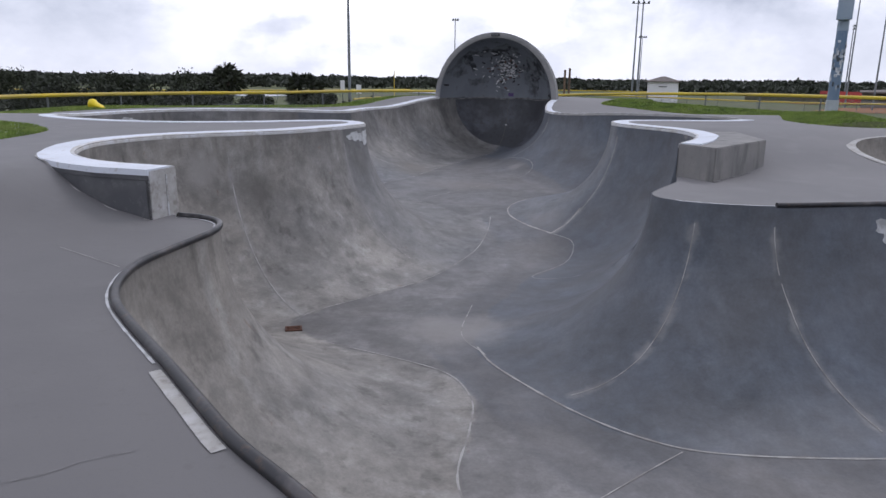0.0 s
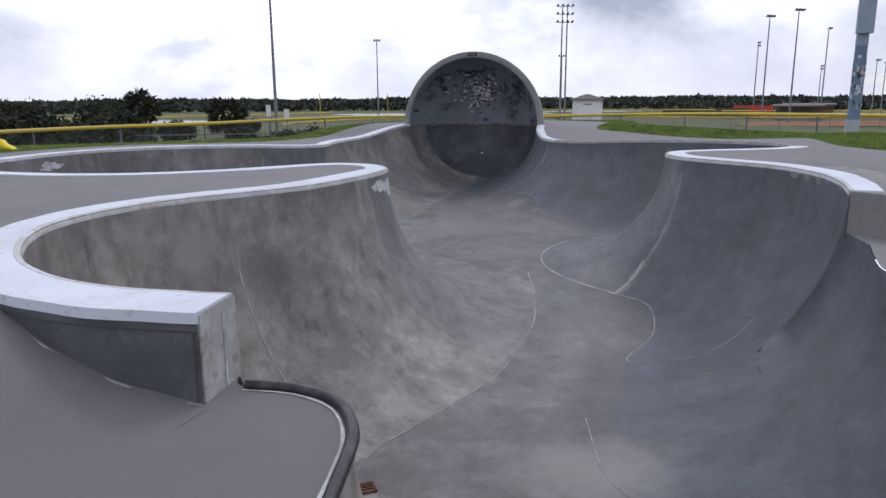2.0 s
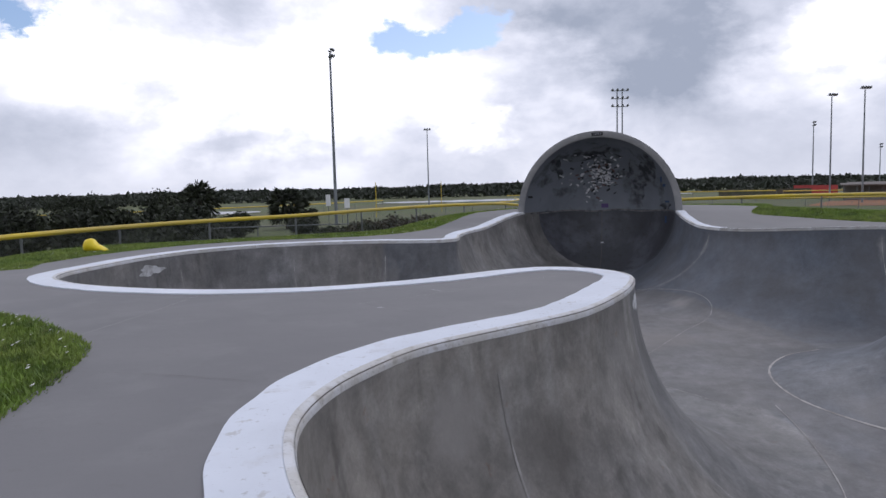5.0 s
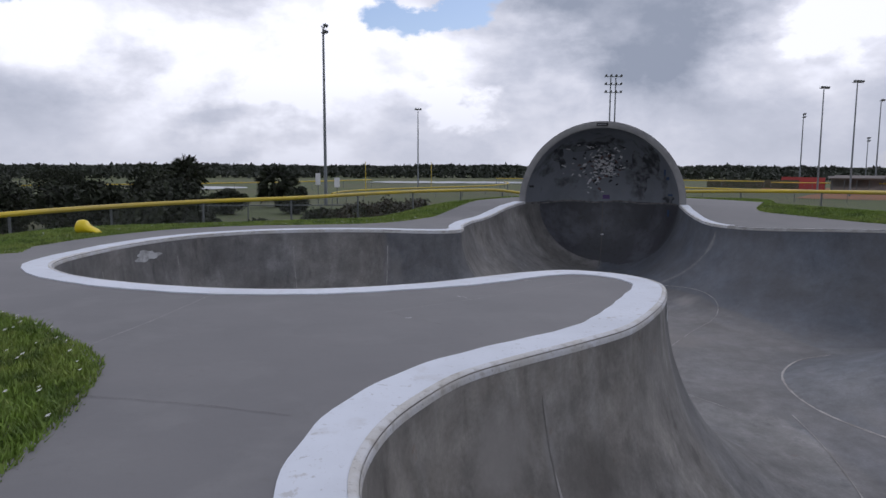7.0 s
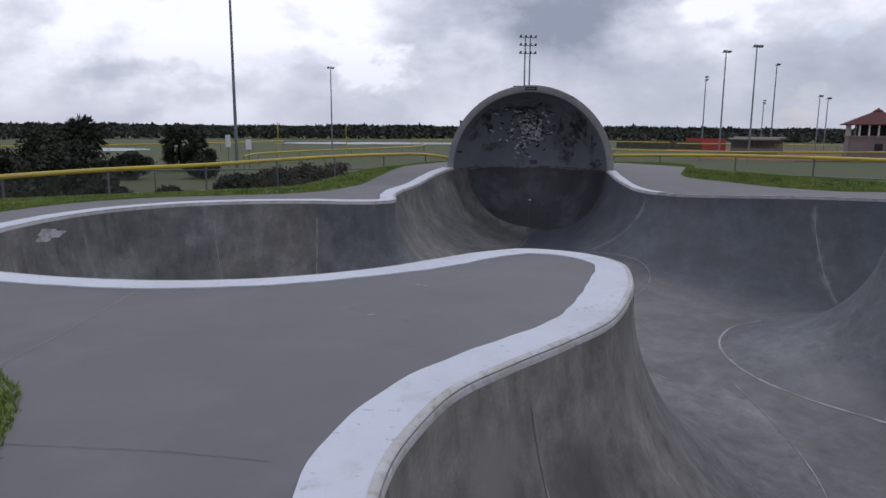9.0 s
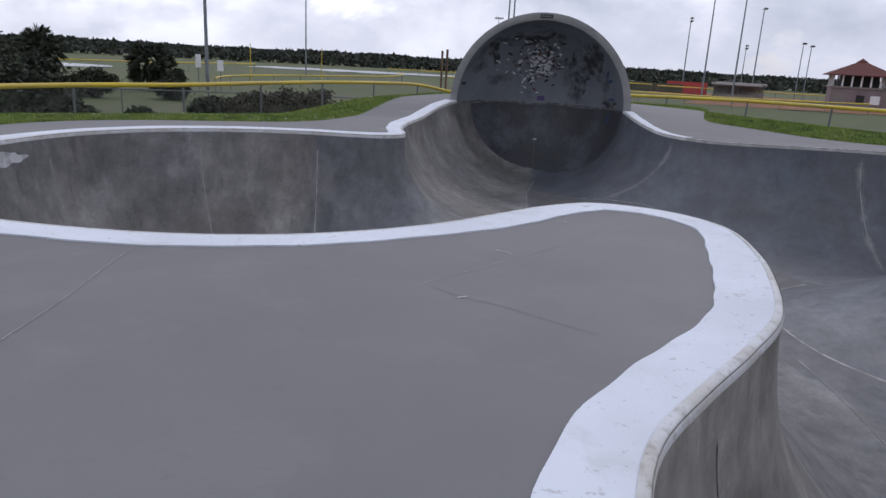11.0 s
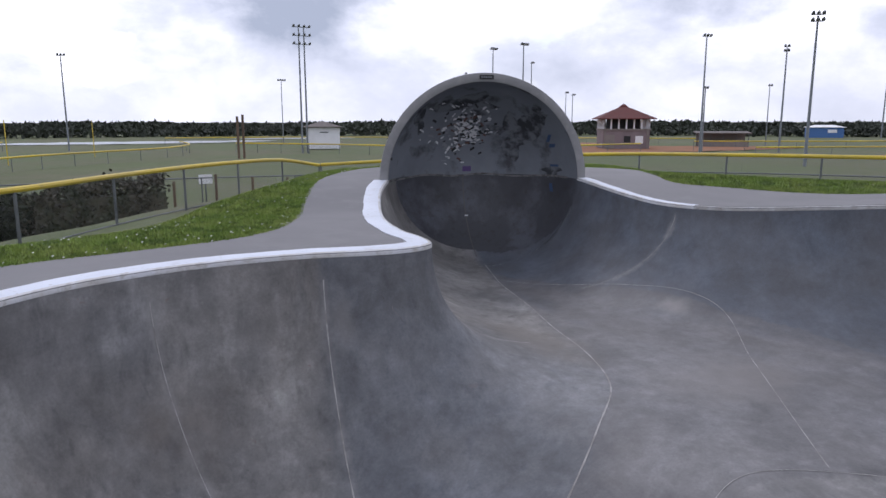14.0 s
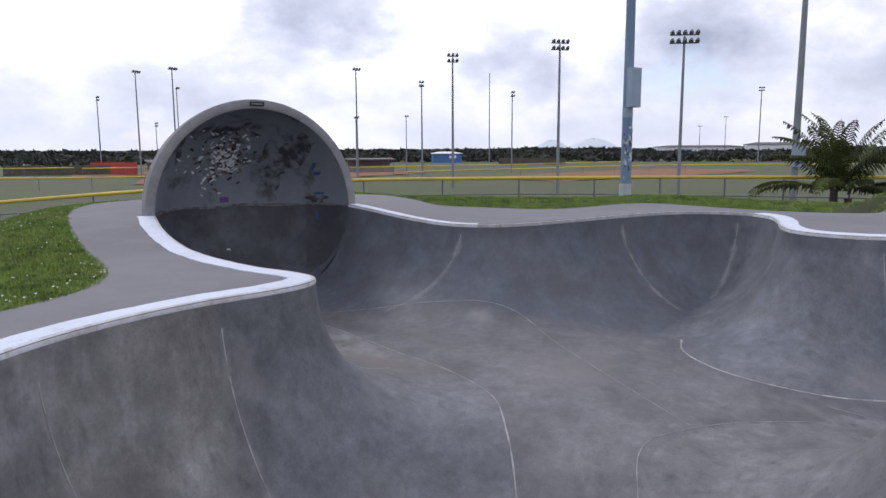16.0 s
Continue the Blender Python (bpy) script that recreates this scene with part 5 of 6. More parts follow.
# ---- plants ----
def leaf_cloud(rng, centre, radii, count, size, lean=0.0):
    """Vertices and quads of many small leaves scattered through lumps of a crown."""
    c, r = np.array(centre, float), np.array(radii, float)
    lumps = rng.normal(0, 1, (max(4, count // 150), 3))
    lumps *= (rng.uniform(0.1, 1.0, (len(lumps), 1)) ** 0.5 * 0.85) / np.linalg.norm(lumps, axis=1)[:, None]
    lumps = lumps * r + c
    lumps[:, 2] = np.maximum(lumps[:, 2], c[2] - r[2] * 0.9)
    pick = rng.integers(0, len(lumps), count)
    p = lumps[pick] + rng.normal(0, 0.24, (count, 3)) * r.min() * np.array((1, 1, 0.8))
    u = rng.normal(size=(count, 3))
    u /= np.linalg.norm(u, axis=1)[:, None]
    w = np.cross(u, rng.normal(size=(count, 3)))
    w /= np.linalg.norm(w, axis=1)[:, None]
    s = size * rng.uniform(0.6, 1.4, (count, 1))
    v = np.stack([p - u * s, p + w * s * 0.45, p + u * s, p - w * s * 0.45], 1).reshape(-1, 3)
    return v, np.arange(count * 4).reshape(-1, 4)


bush_green = material("dark_foliage", (0.014, 0.019, 0.009), 0.8, islands=0.5, layers=[(0.4, 4, 0.42, 0.6, (0.028, 0.035, 0.015), 0.8, ONE)])
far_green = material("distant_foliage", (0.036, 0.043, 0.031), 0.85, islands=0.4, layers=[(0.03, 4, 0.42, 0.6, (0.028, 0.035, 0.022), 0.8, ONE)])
bark = material("grey_bark", (0.09, 0.075, 0.06), 0.9, layers=[(8, 5, 0.45, 0.65, (0.05, 0.04, 0.035), 0.8, (1, 1, 0.3))], bump=[(20, 0.4)])
rng_np = np.random.default_rng(21)


def bush(x, y, base, height, wide, count, size, name="shrub", label="dense dark green shrub behind the fence"):
    t = tagged(new(name), label, name)
    bm = bmesh.new()
    for k in range(5):
        a = k * 1.3
        add_tube(bm, (x, y, base - 0.2), (x + math.cos(a) * wide * 0.45, y + math.sin(a) * wide * 0.45, base + height * 0.62), 0.07, 0.02, 6)
    part("trunk", bm, bark, t)
    v, f = leaf_cloud(rng_np, (x, y, base + height * 0.56), (wide * 0.75, wide * 0.75, height * 0.42), count, size)
    v[:, 2] = np.maximum(v[:, 2], base - 0.05)
    mesh_object("crown", v, f, bush_green, t, shade=False)



for x, y, b, h, w in ((-14.6, 40, -2.2, 3.4, 2.2), (-18.6, 41, -2.2, 3.7, 2.9), (-23, 42, -2.2, 3.5, 3.0), (-11.4, 33.2, -1.8, 1.9, 1.2), (-13.4, 31.6, -1.6, 1.8, 1.3), (-9.4, 35.2, -1.9, 1.6, 1.0), (-7.6, 41.2, -2.2, 2.0, 1.0), (-16.2, 62.0, -2.4, 2.6, 2.0), (-11.2, 62.0, -2.4, 2.2, 1.8), (-26, 48, -2.3, 3.5, 3.4), (-22, 50, -2.3, 3.2, 3.2), (-19, 47, -2.2, 3.0, 2.8), (-17.2, 51, -2.3, 3.6, 2.6), (-15.5, 48, -2.2, 2.6, 2.4), (-21, 60, -2.4, 4.6, 2.8), (-30, 56, -2.4, 4.0, 4.0), (-35, 52, -2.3, 4.2, 4.0), (-40, 48, -2.3, 3.8, 3.6),
                      (-14.5, 84, -2.5, 2.4, 3.0), (-46, 62, -2.5, 5.0, 5.0), (-28, 42, -2.0, 2.4, 3.0), (-33, 40, -2.0, 2.2, 3.0), (-24, 36, -1.7, 1.8, 2.4), (-50, 80, -2.5, 5.2, 5.5), (-38, 84, -2.5, 5.0, 5.0), (-28, 88, -2.5, 4.6, 4.4)):
    bush(x, y, b - 0.3, h * 0.82, w, 7500, 0.13)



def fan_palm(x, y, top, crown):
    """A stout palm with a round head of stiff fan leaves."""
    rng = random.Random(int(x * 7))
    base = ground_at(x, y)
    t = tagged(new("fan_palm"), "dark green fan palm with a round shaggy head", "palm")
    head = Vector((x, y, top - crown))
    bm = bmesh.new()
    add_tube(bm, (x, y, base - 0.2), head, 0.22, 0.17, 10)
    part("trunk", bm, bark, t)
    v, f = [], []
    for k in range(70):
        z = 1 - 1.75 * (k + 0.5) / 70
        az = k * 2.39996
        way = Vector((math.cos(az) * math.sqrt(max(0.0, 1 - z * z)), math.sin(az) * math.sqrt(max(0.0, 1 - z * z)), z))
        hub = head + way * crown * rng.uniform(0.40, 0.62)
        side = way.cross(Vector((0, 0, 1.0))).normalized()
        up = side.cross(way)
        for b in range(11):
            a = (b - 5) / 5 * 1.35
            d = way * math.cos(a) + (side * math.cos(k) + up * math.sin(k)) * math.sin(a)
            tip = hub + d * crown * rng.uniform(0.36, 0.5) + Vector((0, 0, -0.12 * crown))
            w = way.cross(d)
            w = (w.normalized() if w.length > 1e-3 else up) * 0.055 * crown
            c = len(v)
            v += [hub, hub * 0.45 + tip * 0.55 + w, tip, hub * 0.45 + tip * 0.55 - w]
            f.append((c, c + 1, c + 2, c + 3))
    mesh_object("crown", v, f, bush_green, t, shade=False)


fan_palm(-24.0, 80.0, 2.6, 2.2)
fan_palm(-13.8, 70.5, 1.7, 2.1)

# clipped hedge
hedge_mat = material("clipped_hedge", (0.075, 0.066, 0.046), 0.85, islands=0.45, layers=[(1.2, 5, 0.45, 0.6, (0.04, 0.05, 0.025), 0.8, ONE)])
hd = tagged(new("hedge"), "flat-topped brownish clipped hedge behind the fence", "hedge")
n = 4600
a = rng_np.uniform(0, 1, n)
px, py = -2.4 + a * -4.7, 42.8 - a * 1.8
face = rng_np.integers(0, 3, n)
off = np.where(face == 0, -0.55, np.where(face == 1, rng_np.uniform(-0.55, 0.55, n), 0.55))
top = -0.72 + 0.10 * np.sin(a * 19) + 0.07 * np.sin(a * 47 + 1) - 0.25 * smooth(0.45, 1.0, a)
hz = np.where(face == 1, top, -2.6 + (top + 2.6) * rng_np.uniform(0, 1, n))
c = np.column_stack([px + off * 0.35, py + off * 0.93, hz]) + rng_np.normal(0, 0.10, (n, 3))
u = rng_np.normal(size=(n, 3))
u /= np.linalg.norm(u, axis=1)[:, None]
w = np.cross(u, rng_np.normal(size=(n, 3)))
w /= np.linalg.norm(w, axis=1)[:, None]
v = np.stack([c - u * 0.10, c + w * 0.06, c + u * 0.10, c - w * 0.06], 1).reshape(-1, 3)
mesh_object("leaves", v, np.arange(n * 4).reshape(-1, 4), hedge_mat, hd, shade=False)
bm = bmesh.new()
add_box(bm, (4.8, 0.8, 1.5), (-4.75, 41.9, -1.85), (0, 0, 20.9))
part("core", bm, hedge_mat, hd)


def treeline():
    """The far woods: a ragged band of foliage round the horizon."""
    v, f = [], []
    count = 0
    for ring, (dist, top, n) in enumerate(((205, 0.1, 26000), (290, 0.6, 26000), (420, 1.6, 24000))):
        th = rng_np.uniform(-0.25 * math.pi, 1.05 * math.pi, n)
        crown = 0.78 + 0.10 * np.sin(th * 17 + ring) + 0.06 * np.sin(th * 61 + 2 * ring) + 0.05 * np.sin(th * 149 + ring) + 0.05 * np.sin(th * 397 + 3 * ring) + 0.04 * np.sin(th * 811)
        h = np.clip(crown, 0.15, 1.5) * (top + 2.6)
        z = -2.6 + h * np.sqrt(rng_np.uniform(0, 1, n))
        d = dist + rng_np.normal(0, 5, n)
        p = np.column_stack([CENTRE[0] + d * np.cos(th), CENTRE[1] + d * np.sin(th), z])
        u = rng_np.normal(size=(n, 3))
        u /= np.linalg.norm(u, axis=1)[:, None]
        w = np.cross(u, rng_np.normal(size=(n, 3)))
        w /= np.linalg.norm(w, axis=1)[:, None]
        s = rng_np.uniform(0.35, 0.8, (n, 1)) * dist / 200
        v.append(np.stack([p - u * s * 1.3, p + w * s * 0.7, p + u * s * 1.3, p - w * s * 0.7], 1).reshape(-1, 3))
        f.append(np.arange(n * 4).reshape(-1, 4) + count)
        count += n * 4
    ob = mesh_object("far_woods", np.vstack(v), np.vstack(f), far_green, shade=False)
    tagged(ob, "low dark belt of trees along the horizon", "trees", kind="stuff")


treeline()


def palm(x, y):
    base = ground_at(x, y)
    t = tagged(new("palm_tree"), "low bushy green palm with arching feathery fronds", "palm")
    bm = bmesh.new()
    for dx, h in ((0.0, 1.45), (0.55, 1.1)):
        add_tube(bm, (x + dx * 0.4, y - dx, base - 0.15), (x + dx * 0.3, y - dx * 0.8, base + h), 0.17, 0.12, 10)
    part("trunk", bm, bark, t)
    rng = random.Random(8)
    for k in range(29):
        az = k * 2.399 + rng.uniform(-0.3, 0.3)
        el = (rng.uniform(1.15, 1.45), rng.uniform(0.75, 1.1), rng.uniform(0.1, 0.55))[k % 3]
        length = rng.uniform(2.8, 3.5) + 0.3 * (k % 3 == 2)
        p, q = np.array((x + rng.uniform(-0.15, 0.3), y + rng.uniform(-0.45, 0.1), base + 1.35)), el
        v, f, n = [], [], 26
        side = np.array((-math.sin(az), math.cos(az), 0))
        for s in range(n):
            d = np.array((math.cos(az) * math.cos(q), math.sin(az) * math.cos(q), math.sin(q)))
            u = s / (n - 1)
            nxt = p + d * length / n
            ln = 0.58 * math.sin(math.pi * min(1, 0.16 + u * 0.84)) ** 0.6 if u > 0.12 else 0.0
            for sg in (-1, 1) if ln else ():
                reach = ln * rng.uniform(0.85, 1.1)
                mid = p + side * sg * reach * 0.42 + d * reach * 0.30
                tip = p + side * sg * reach * 0.66 + d * reach * 0.52 - np.array((0, 0, 1)) * reach * rng.uniform(0.35, 0.65)
                c = len(v)
                v += [p, nxt * 0.45 + p * 0.55, mid + d * 0.055, tip, mid - d * 0.03]
                f.append((c, c + 1, c + 2, c + 3, c + 4))
            c, w = len(v), 0.030 * (1 - u) + 0.006
            v += [p - side * w, p + side * w, nxt + side * w * 0.95, nxt - side * w * 0.95]
            f.append((c, c + 1, c + 2, c + 3))
            p = nxt
            q -= (0.034 + 0.024 * rng.random()) * (0.25 + 1.5 * u * u)  * (1.0 if k % 3 == 0 else 1.5)
        mesh_object("frond", v, f, frond_green, t, shade=False)


frond_green = material("palm_frond", (0.070, 0.088, 0.028), 0.85, spec=0.15, objects=0.5, islands=0.2)
palm(18.0, 16.1)

# ---- things on the fields ----
clay = material("infield_clay", (0.26, 0.115, 0.05), 0.95, layers=[(0.2, 5, 0.45, 0.65, (0.20, 0.10, 0.05), 0.8, ONE)])
water_mat = material("pond_water", (0.30, 0.32, 0.34), 0.30, spec=0.9, bump=[(0.8, 0.9)])


def flat_patch(name, pts, mat, label, category, lift=0.06):
    p = spline(list(pts) + [pts[0]], 2.0)[:-1]
    c = p.mean(0)
    rows = []
    for u in np.linspace(1, 0, 8):
        q = c + (p - c) * u
        z = [ground_at(a, b) + lift for a, b in q]
        rows.append(np.column_stack([q, z]))
    ob = mesh_object(name, np.vstack(rows), strip_faces(8, len(p), True), mat)
    tagged(ob, label, category, kind="structure")


flat_patch("infield_1", [(44, 86), (60, 78), (80, 74), (98, 76), (84, 92), (60, 100)], clay, "orange-brown clay baseball infield", "infield")
flat_patch("infield_2", [(70, 44), (92, 34), (120, 26), (124, 42), (100, 52), (76, 56)], clay, "orange-brown clay baseball infield", "infield")
flat_patch("infield_3", [(56, 116), (74, 104), (90, 108), (70, 128)], clay, "orange-brown clay baseball infield", "infield")
for k, pts in enumerate(([(-8, 158), (14, 152), (30, 152), (44, 160), (20, 168), (-2, 168)], [(-42, 118), (-30, 116), (-26, 124), (-36, 130)], [(40, 178), (60, 170), (70, 176), (56, 186)])):
    flat_patch("water_%d" % (k + 1), pts, water_mat, "still bright pond reflecting the sky", "water", 0.1)

shed_white = material("white_block_wall", (0.80, 0.80, 0.82), 0.8, layers=[(0.8, 5, 0.45, 0.65, (0.72, 0.72, 0.74), 0.7, ONE)])
roof_grey = material("grey_shingle", (0.16, 0.14, 0.13), 0.9, layers=[(2, 5, 0.45, 0.65, (0.11, 0.10, 0.09), 0.8, ONE)])
roof_red = material("red_metal_roof", (0.12, 0.036, 0.032), 0.9, layers=[(0.6, 5, 0.45, 0.65, (0.10, 0.04, 0.035), 0.7, ONE)])
pink_wall = material("mauve_block_wall", (0.23, 0.185, 0.195), 0.85, layers=[(0.9, 5, 0.45, 0.65, (0.18, 0.145, 0.15), 0.7, ONE)])
red_panel = material("red_panel", (0.42, 0.05, 0.045), 0.6, layers=[(0.4, 4, 0.45, 0.65, (0.33, 0.05, 0.05), 0.7, ONE)])
blue_wall = material("blue_wall", (0.07, 0.16, 0.38), 0.7)
dark_void = material("interior_shade", (0.03, 0.03, 0.032), 0.9)
tan_wall = material("tan_wall", (0.24, 0.215, 0.20), 0.85, layers=[(0.6, 4, 0.45, 0.65, (0.18, 0.165, 0.155), 0.7, ONE)])


def hip_roof(bm, wide, deep, z, rise, over=0.4, ridge=0.0):
    a, b = wide / 2 + over, deep / 2 + over
    e = [bm.verts.new(q) for q in ((-a, -b, z), (a, -b, z), (a, b, z), (-a, b, z))]
    r = [bm.verts.new((-ridge, 0, z + rise)), bm.verts.new((ridge + 1e-3, 0, z + rise))]
    u = [bm.verts.new((q.co.x, q.co.y, z - 0.12)) for q in e]
    for f in ((e[0], e[1], r[1], r[0]), (e[1], e[2], r[1]), (e[2], e[3], r[0], r[1]), (e[3], e[0], r[0]), (u[3], u[2], u[1], u[0])):
        bm.faces.new(f)
    for i in range(4):
        bm.faces.new((u[i], u[(i + 1) % 4], e[(i + 1) % 4], e[i]))


def building(name, label, x, y, turn, base, wide, deep, high, wall_mat, roof_mat, rise, openings=(), ridge=0.0, over=0.4):
    b = tagged(new(name), label, "building")
    bm = bmesh.new()
    add_box(bm, (wide, deep, high), (0, 0, high / 2))
    part("wall", bm, wall_mat, b)
    bm = bmesh.new()
    hip_roof(bm, wide, deep, high, rise, over, ridge)
    part("roof", bm, roof_mat, b)
    for nm, ox, oz, w, h, mt in openings:
        bm = bmesh.new()
        add_box(bm, (w, 0.08, h), (ox, -deep / 2 - 0.03, oz))
        part(nm, bm, mt, b)
    b.matrix_world = pose(x, y, base, 0, 0, turn)
    return b


building("shed", "small white block shed with a grey hip roof", 34.5, 112.8, -18, -2.4, 4.6, 4.0, 3.2, shed_white, roof_grey, 0.75, [("sign", 0, 2.4, 1.2, 0.18, lamp_dark), ("door", 1.2, 1.0, 0.9, 2.0, shed_white)], 0.3)

pb = tagged(new("scorer_tower"), "two-storey mauve scorer's tower with an open upper floor and red roof", "building")
bm = bmesh.new()
add_box(bm, (8.6, 8.6, 3.1), (0, 0, 1.55))
part("wall", bm, pink_wall, pb)
bm = bmesh.new()
add_box(bm, (9.0, 9.0, 0.25), (0, 0, 3.2))
part("floor_slab", bm, tan_wall, pb)
for k in range(7):
    for s in (-1, 1):
        for ax in (0, 1):
            bm = bmesh.new()
            q = -4.2 + 1.4 * k
            add_box(bm, (0.26, 0.26, 1.7), (q, 4.2 * s, 4.1) if ax == 0 else (4.2 * s, q, 4.1))
            part("column", bm, shed_white, pb)
# near-black box standing in for the shade inside the open floor
bm = bmesh.new()
add_box(bm, (5.5, 5.5, 1.6), (0, 0, 4.1))
part("core", bm, dark_void, pb)
bm = bmesh.new()
hip_roof(bm, 9.2, 9.2, 4.95, 2.1, 0.7)
part("roof", bm, roof_red, pb)
bm = bmesh.new()
hip_roof(bm, 1.2, 1.2, 6.85, 0.5, 0.15)
part("roof_cap", bm, roof_red, pb)
for nm, ox, oz, w, h, mt in (("door", -2.9, 1.3, 1.6, 2.2, tan_wall), ("window", 0.2, 1.7, 1.2, 1.0, dark_void), ("board", 2.4, 1.6, 1.4, 1.2, shed_white)):
    bm = bmesh.new()
    add_box(bm, (w, 0.1, h), (ox, -4.35, oz))
    part(nm, bm, mt, pb)
for s in (-1, 1):
    bm = bmesh.new()
    add_box(bm, (0.3, 0.12, 3.1), (3.9 * s, -4.36, 1.55))
    part("pilaster", bm, tan_wall, pb)
pb.matrix_world = pose(72.6, 89.0, -2.6, 0, 0, -38) @ Matrix.Diagonal((0.78, 0.78, 0.92, 1))


def dugout(x, y, turn, wide, roof, name="dugout", label="low open dugout with a flat roof"):
    d = tagged(new(name), label, "dugout")
    bm = bmesh.new()
    add_box(bm, (wide, 0.2, 2.1), (0, 1.4, 1.05))
    part("back_wall", bm, tan_wall, d)
    bm = bmesh.new()
    add_box(bm, (wide + 0.8, 3.6, 0.18), (0, 0, 2.3), (3, 0, 0))
    part("roof", bm, roof, d)
    for k in range(5):
        bm = bmesh.new()
        add_tube(bm, (-wide / 2 + wide * k / 4, -1.4, 0), (-wide / 2 + wide * k / 4, -1.4, 2.3), 0.06, sides=6)
        part("post", bm, galv, d)
    bm = bmesh.new()
    add_box(bm, (wide, 0.06, 1.0), (0, -1.4, 0.5))
    part("screen", bm, tan_wall, d)
    d.matrix_world = pose(x, y, -2.55, 0, 0, turn)


dugout(91, 85, -45, 7.5, roof_grey)
dugout(71, 111, -35, 7.0, roof_grey)
dugout(62, 100, -30, 6.0, roof_grey)
for x, y, turn, w, h, mt, nm, lb in ((65.2, 117.5, -69, 8.0, 2.0, red_panel, "outfield_screen", "red windscreen panel on an outfield fence"), (60.0, 124.0, -50, 16.0, 1.5, hedge_mat, "outfield_screen", "brown windscreen on an outfield fence"),
                                     (150.0, 78.0, -62, 16.0, 1.6, hedge_mat, "outfield_screen", "brown windscreen on an outfield fence")):
    s = tagged(new(nm), lb, "screen")
    bm = bmesh.new()
    add_box(bm, (w, 0.08, h), (0, 0, h / 2 + 0.1))
    part("panel", bm, mt, s)
    for k in range(4):
        bm = bmesh.new()
        add_tube(bm, (-w / 2 + w * k / 3, 0.08, 0), (-w / 2 + w * k / 3, 0.08, h + 0.15), 0.04, sides=6)
        part("post", bm, galv, s)
    s.matrix_world = pose(x, y, -2.55, 0, 0, turn)
building("clubhouse", "low blue building with a pale flat roof far across the fields", 168, 111, -55, -2.5, 8.0, 6.0, 2.6, blue_wall, shed_white, 0.5, [("window", 1.5, 1.6, 2.0, 0.8, shed_white)], 2.0)
building("warehouse", "long pale low building on the horizon", 300, 62, -72, -2.5, 34, 12, 4.2, shed_white, roof_grey, 0.6, [("door", -6, 1.6, 5, 3, blue_wall)], 12)
building("warehouse", "long pale low building on the horizon", 300, 32, -80, -2.5, 24, 12, 5.0, shed_white, roof_grey, 0.8, [("door", 5, 1.6, 5, 3, tan_wall)], 8)

# distant mounds; the haze before them is put into their pale colour
hill_mat = material("hazy_hill", (0.62, 0.66, 0.70), 1.0, layers=[(0.004, 3, 0.4, 0.6, (0.66, 0.69, 0.70), 0.8, ONE)])
for cx, cy, w, h in ((1600, 585, 60, 22), (1640, 495, 85, 25)):
    v, n = [], 24
    for i in range(9):
        r = i / 8
        for k in range(n):
            a = 2 * math.pi * k / n
            v.append((cx + w * r * math.cos(a), cy + w * 0.8 * r * math.sin(a), -3 + h * (1 - r * r) ** 1.3 * (1 + 0.08 * math.sin(5 * a))))
    tagged(mesh_object("hill", v, strip_faces(9, n, True), hill_mat), "low hazy grey-green mound on the horizon", "hill")

# sign boards and marker posts by the field
for x, y, h, w, sh in ((0.8, 49.0, 1.5, 0.65, 0.45), (-8.6, 73.0, 2.6, 0.5, 0.9), (-10.5, 74.8, 3.0, 0.45, 1.1)):
    s = tagged(new("notice_board"), "small white notice board on a thin post", "sign")
    g0 = ground_at(x, y)
    bm = bmesh.new()
    add_tube(bm, (x, y, g0 - 0.2), (x, y, g0 + h), 0.035, sides=8)
    part("post", bm, galv, s)
    bm = bmesh.new()
    add_box(bm, (w, 0.03, sh), (x, y - 0.05, g0 + h - sh / 2), bevel=0.005)
    part("panel", bm, shed_white, s)
wood = material("weathered_post_wood", (0.16, 0.11, 0.075), 0.9, layers=[(3, 5, 0.45, 0.65, (0.09, 0.065, 0.05), 0.8, (1, 1, 0.2))])
for x, y, z1 in ((-1.6, 44.6, -0.9), (0.2, 44.9, -0.7), (1.9, 45.2, -0.9), (3.6, 45.4, -1.0), (15.5, 92, 2.1), (16.1, 92, 2.3)):
    g0 = ground_at(x, y)
    bm = bmesh.new()
    add_tube(bm, (x, y, g0 - 0.2), (x, y, z1), 0.06 if y < 60 else 0.14, sides=8)
    tagged(part("timber_post", bm, wood), "weathered brown timber post in the grass", "post", "timber posts")
for x, y in ((-6.3, 92), (2.5, 104)):
    bm = bmesh.new()
    add_tube(bm, (x, y, -2.8), (x, y, 1.7), 0.045, sides=8)
    tagged(part("foul_pole", bm, yellow_cap), "thin yellow foul pole at the outfield fence", "foul pole", "foul poles")

# yellow plastic piece on the grass
yb = tagged(new("plastic_fence_cap"), "bright yellow boot-shaped plastic piece lying on grass", "plastic cap")
rows = []
for u, h, w in ((0.0, 0.22, 0.10), (0.03, 0.27, 0.12), (0.12, 0.29, 0.13), (0.2, 0.27, 0.13), (0.25, 0.19, 0.12), (0.33, 0.14, 0.12), (0.42, 0.10, 0.11), (0.48, 0.04, 0.09)):
    rows += [(u - 0.24, w * math.cos(a), max(0.0, h * 0.5 + h * 0.5 * math.sin(a))) for a in np.linspace(0, 2 * math.pi, 15)[:-1]]
mesh_object("shell", rows, strip_faces(8, 14, True) + [tuple(range(14))[::-1], tuple(range(98, 112))], yellow_bright, yb)
yb.matrix_world = pose(-10.75, 22.1, ground_at(-10.75, 22.1) + 0.01, 0, 0, -12)


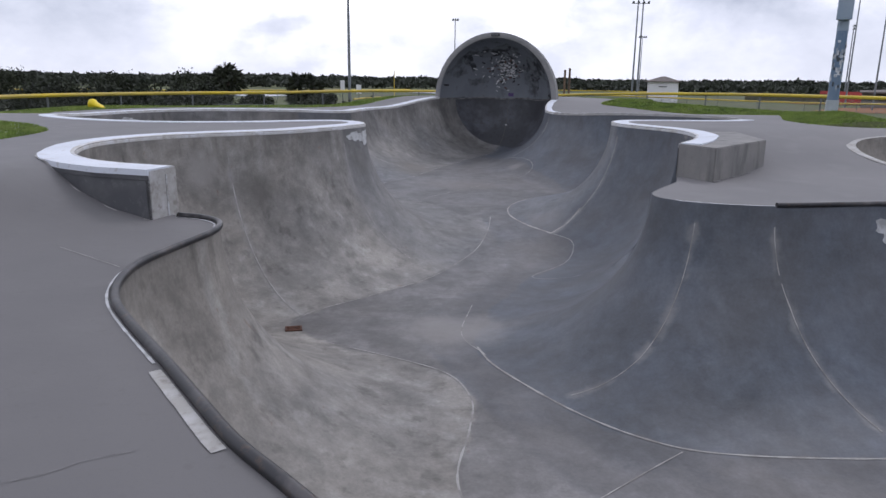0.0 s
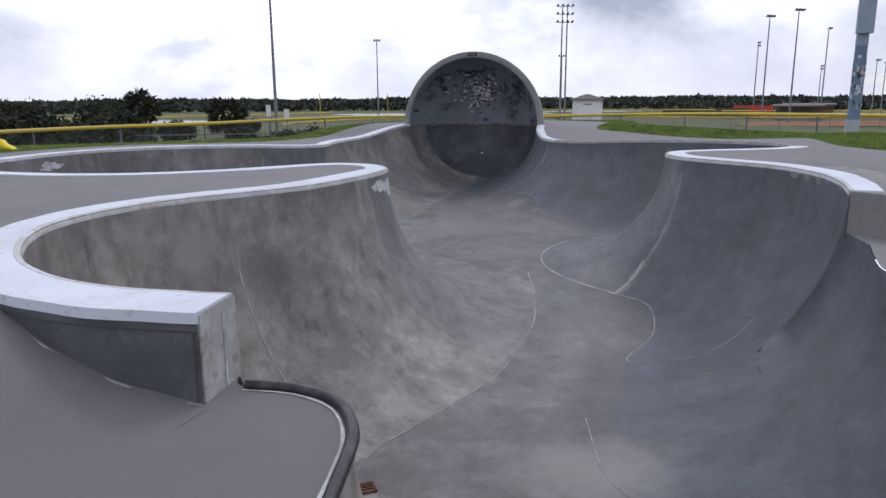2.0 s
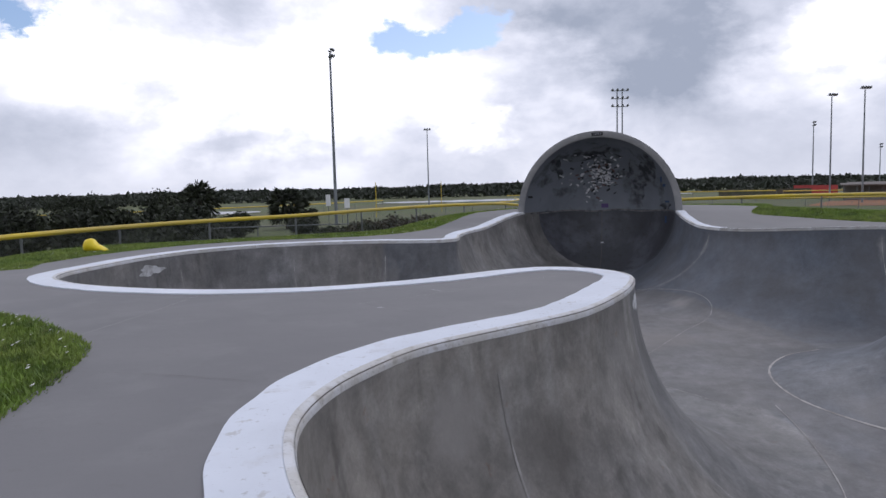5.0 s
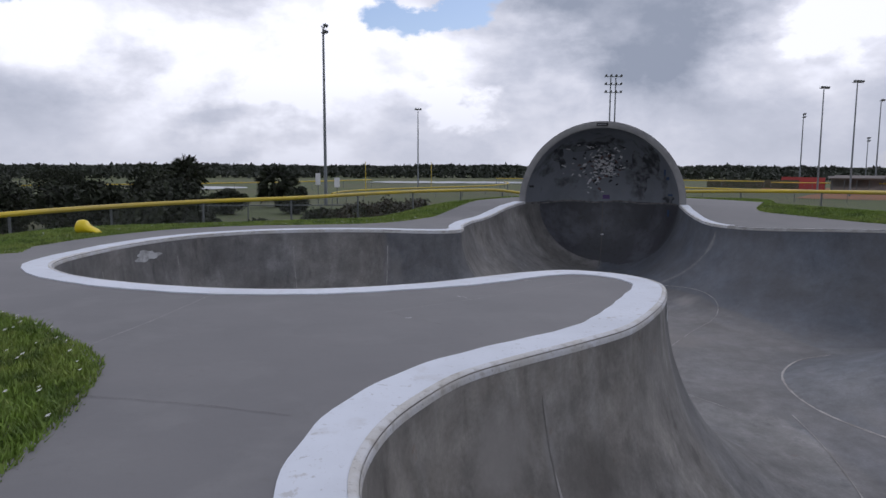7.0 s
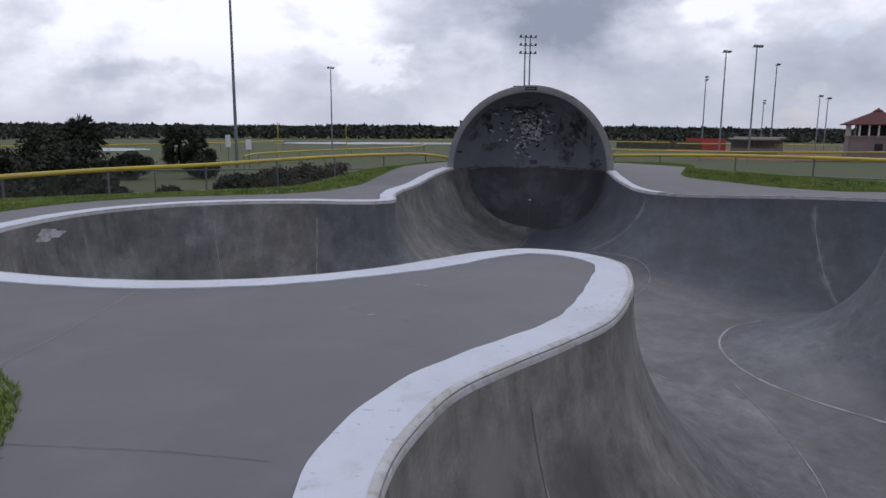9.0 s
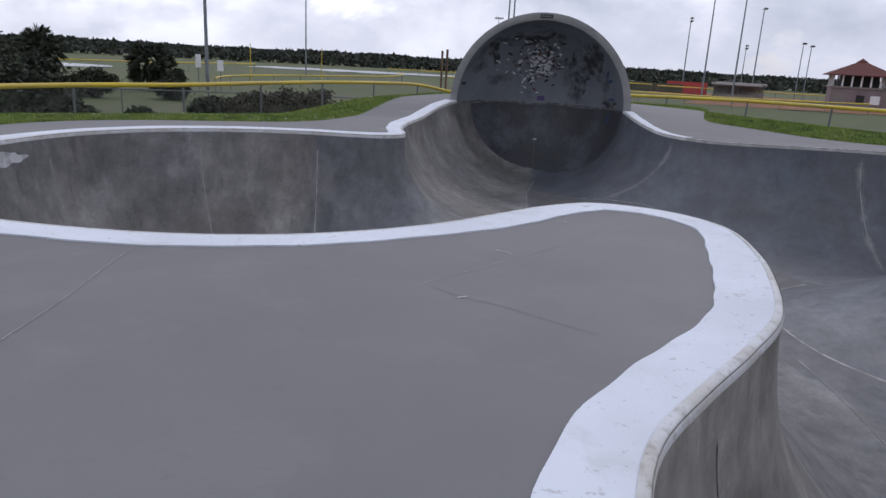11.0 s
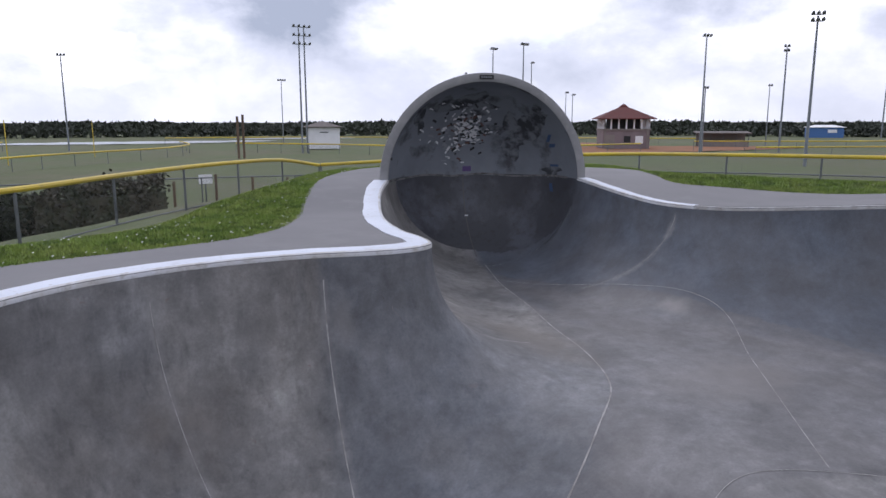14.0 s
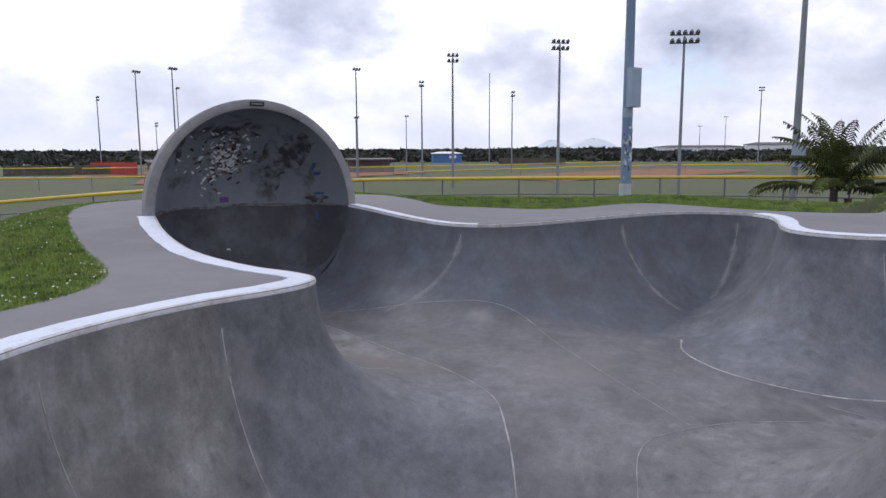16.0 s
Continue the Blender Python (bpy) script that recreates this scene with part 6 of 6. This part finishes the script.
# ---- second bowl on the low deck ----
side_bowl = tagged(new("small_skate_bowl"), "shallow round grey concrete bowl with a pale edge", "skate bowl")
rows = []
mid = SIDE_BOWL.mean(0)
for a in np.linspace(0, math.pi / 2, 14):
    q = mid + (SIDE_BOWL[::-1] - mid) * (1 - 0.55 * (1 - math.cos(a)))
    rows.append(np.column_stack([q, deck_z(SIDE_BOWL[::-1, 0], SIDE_BOWL[::-1, 1]) * math.cos(a) ** 2 - 0.45 * (1 - math.cos(a) ** 2) - 0.9 * math.sin(a)]))
rows.append(np.column_stack([np.repeat(mid[None], 80, 0), np.full(80, -1.35)]))
mesh_object("basin", np.vstack(rows), strip_faces(15, 80, True), bowl_concrete, side_bowl)
loop = np.vstack([SIDE_BOWL, SIDE_BOWL[:1]])[::-1]
sweep("coping", loop, deck_z(loop[:, 0], loop[:, 1]), coping_section(0.16, 0.0), edge_concrete, side_bowl, "pale concrete coping")


# ---- grass ----
def grass():
    rng = np.random.default_rng(4)
    zones = []
    for th0, th1, e0, e1, n in ((math.radians(196), math.radians(236), 0.0, 2.6, 80000), (math.radians(80), math.radians(181), 0.0, 3.2, 110000), (math.radians(-18), math.radians(66), 0.0, 3.6, 90000)):
        th = rng.uniform(th0, th1, n)
        th = np.where(th > math.pi, th - 2 * math.pi, th)
        e = e0 - 0.06 + (e1 - e0) * rng.uniform(0, 1, n) ** 1.3
        r = np.interp(th, GROUND_TH, GROUND_R, period=2 * math.pi) + 0.05 + e
        x, y = CENTRE[0] + r * np.cos(th), CENTRE[1] + r * np.sin(th)
        zones.append(np.column_stack([x, y, ground_z(x, y, np.maximum(e, 0))]))
    p = np.vstack(zones)
    n = len(p)
    a, h = rng.uniform(0, 2 * math.pi, n), rng.uniform(0.02, 0.075, n)
    w = rng.uniform(0.006, 0.016, n)
    side = np.column_stack([np.cos(a), np.sin(a), np.zeros(n)])
    tip = np.column_stack([rng.normal(0, 0.025, n), rng.normal(0, 0.025, n), h])
    v = np.stack([p - side * w[:, None], p + side * w[:, None], p + tip], 1).reshape(-1, 3)
    ob = mesh_object("grass", v, np.arange(n * 3).reshape(-1, 3), blade_green, shade=False)
    tagged(ob, "short bright green grass along the deck edges", "grass", kind="stuff")
    k = rng.integers(0, 180000, 420)
    q = p[k] + np.column_stack([rng.normal(0, 0.05, (420, 2)), np.full(420, 0.055)])
    s = rng.uniform(0.008, 0.013, (420, 1))
    ex, ey = np.array([[1, 0, 0.3]]), np.array([[0, 1, 0.3]])
    v = np.stack([q - ex * s - ey * s, q + ex * s - ey * s, q + ex * s + ey * s, q - ex * s + ey * s], 1).reshape(-1, 3)
    ob = mesh_object("clover_flowers", v, np.arange(1680).reshape(-1, 4), material("clover_white", (0.6, 0.6, 0.55), 0.8), shade=False)
    tagged(ob, "tiny white clover flowers dotted through the grass", "flowers", kind="stuff")


grass()
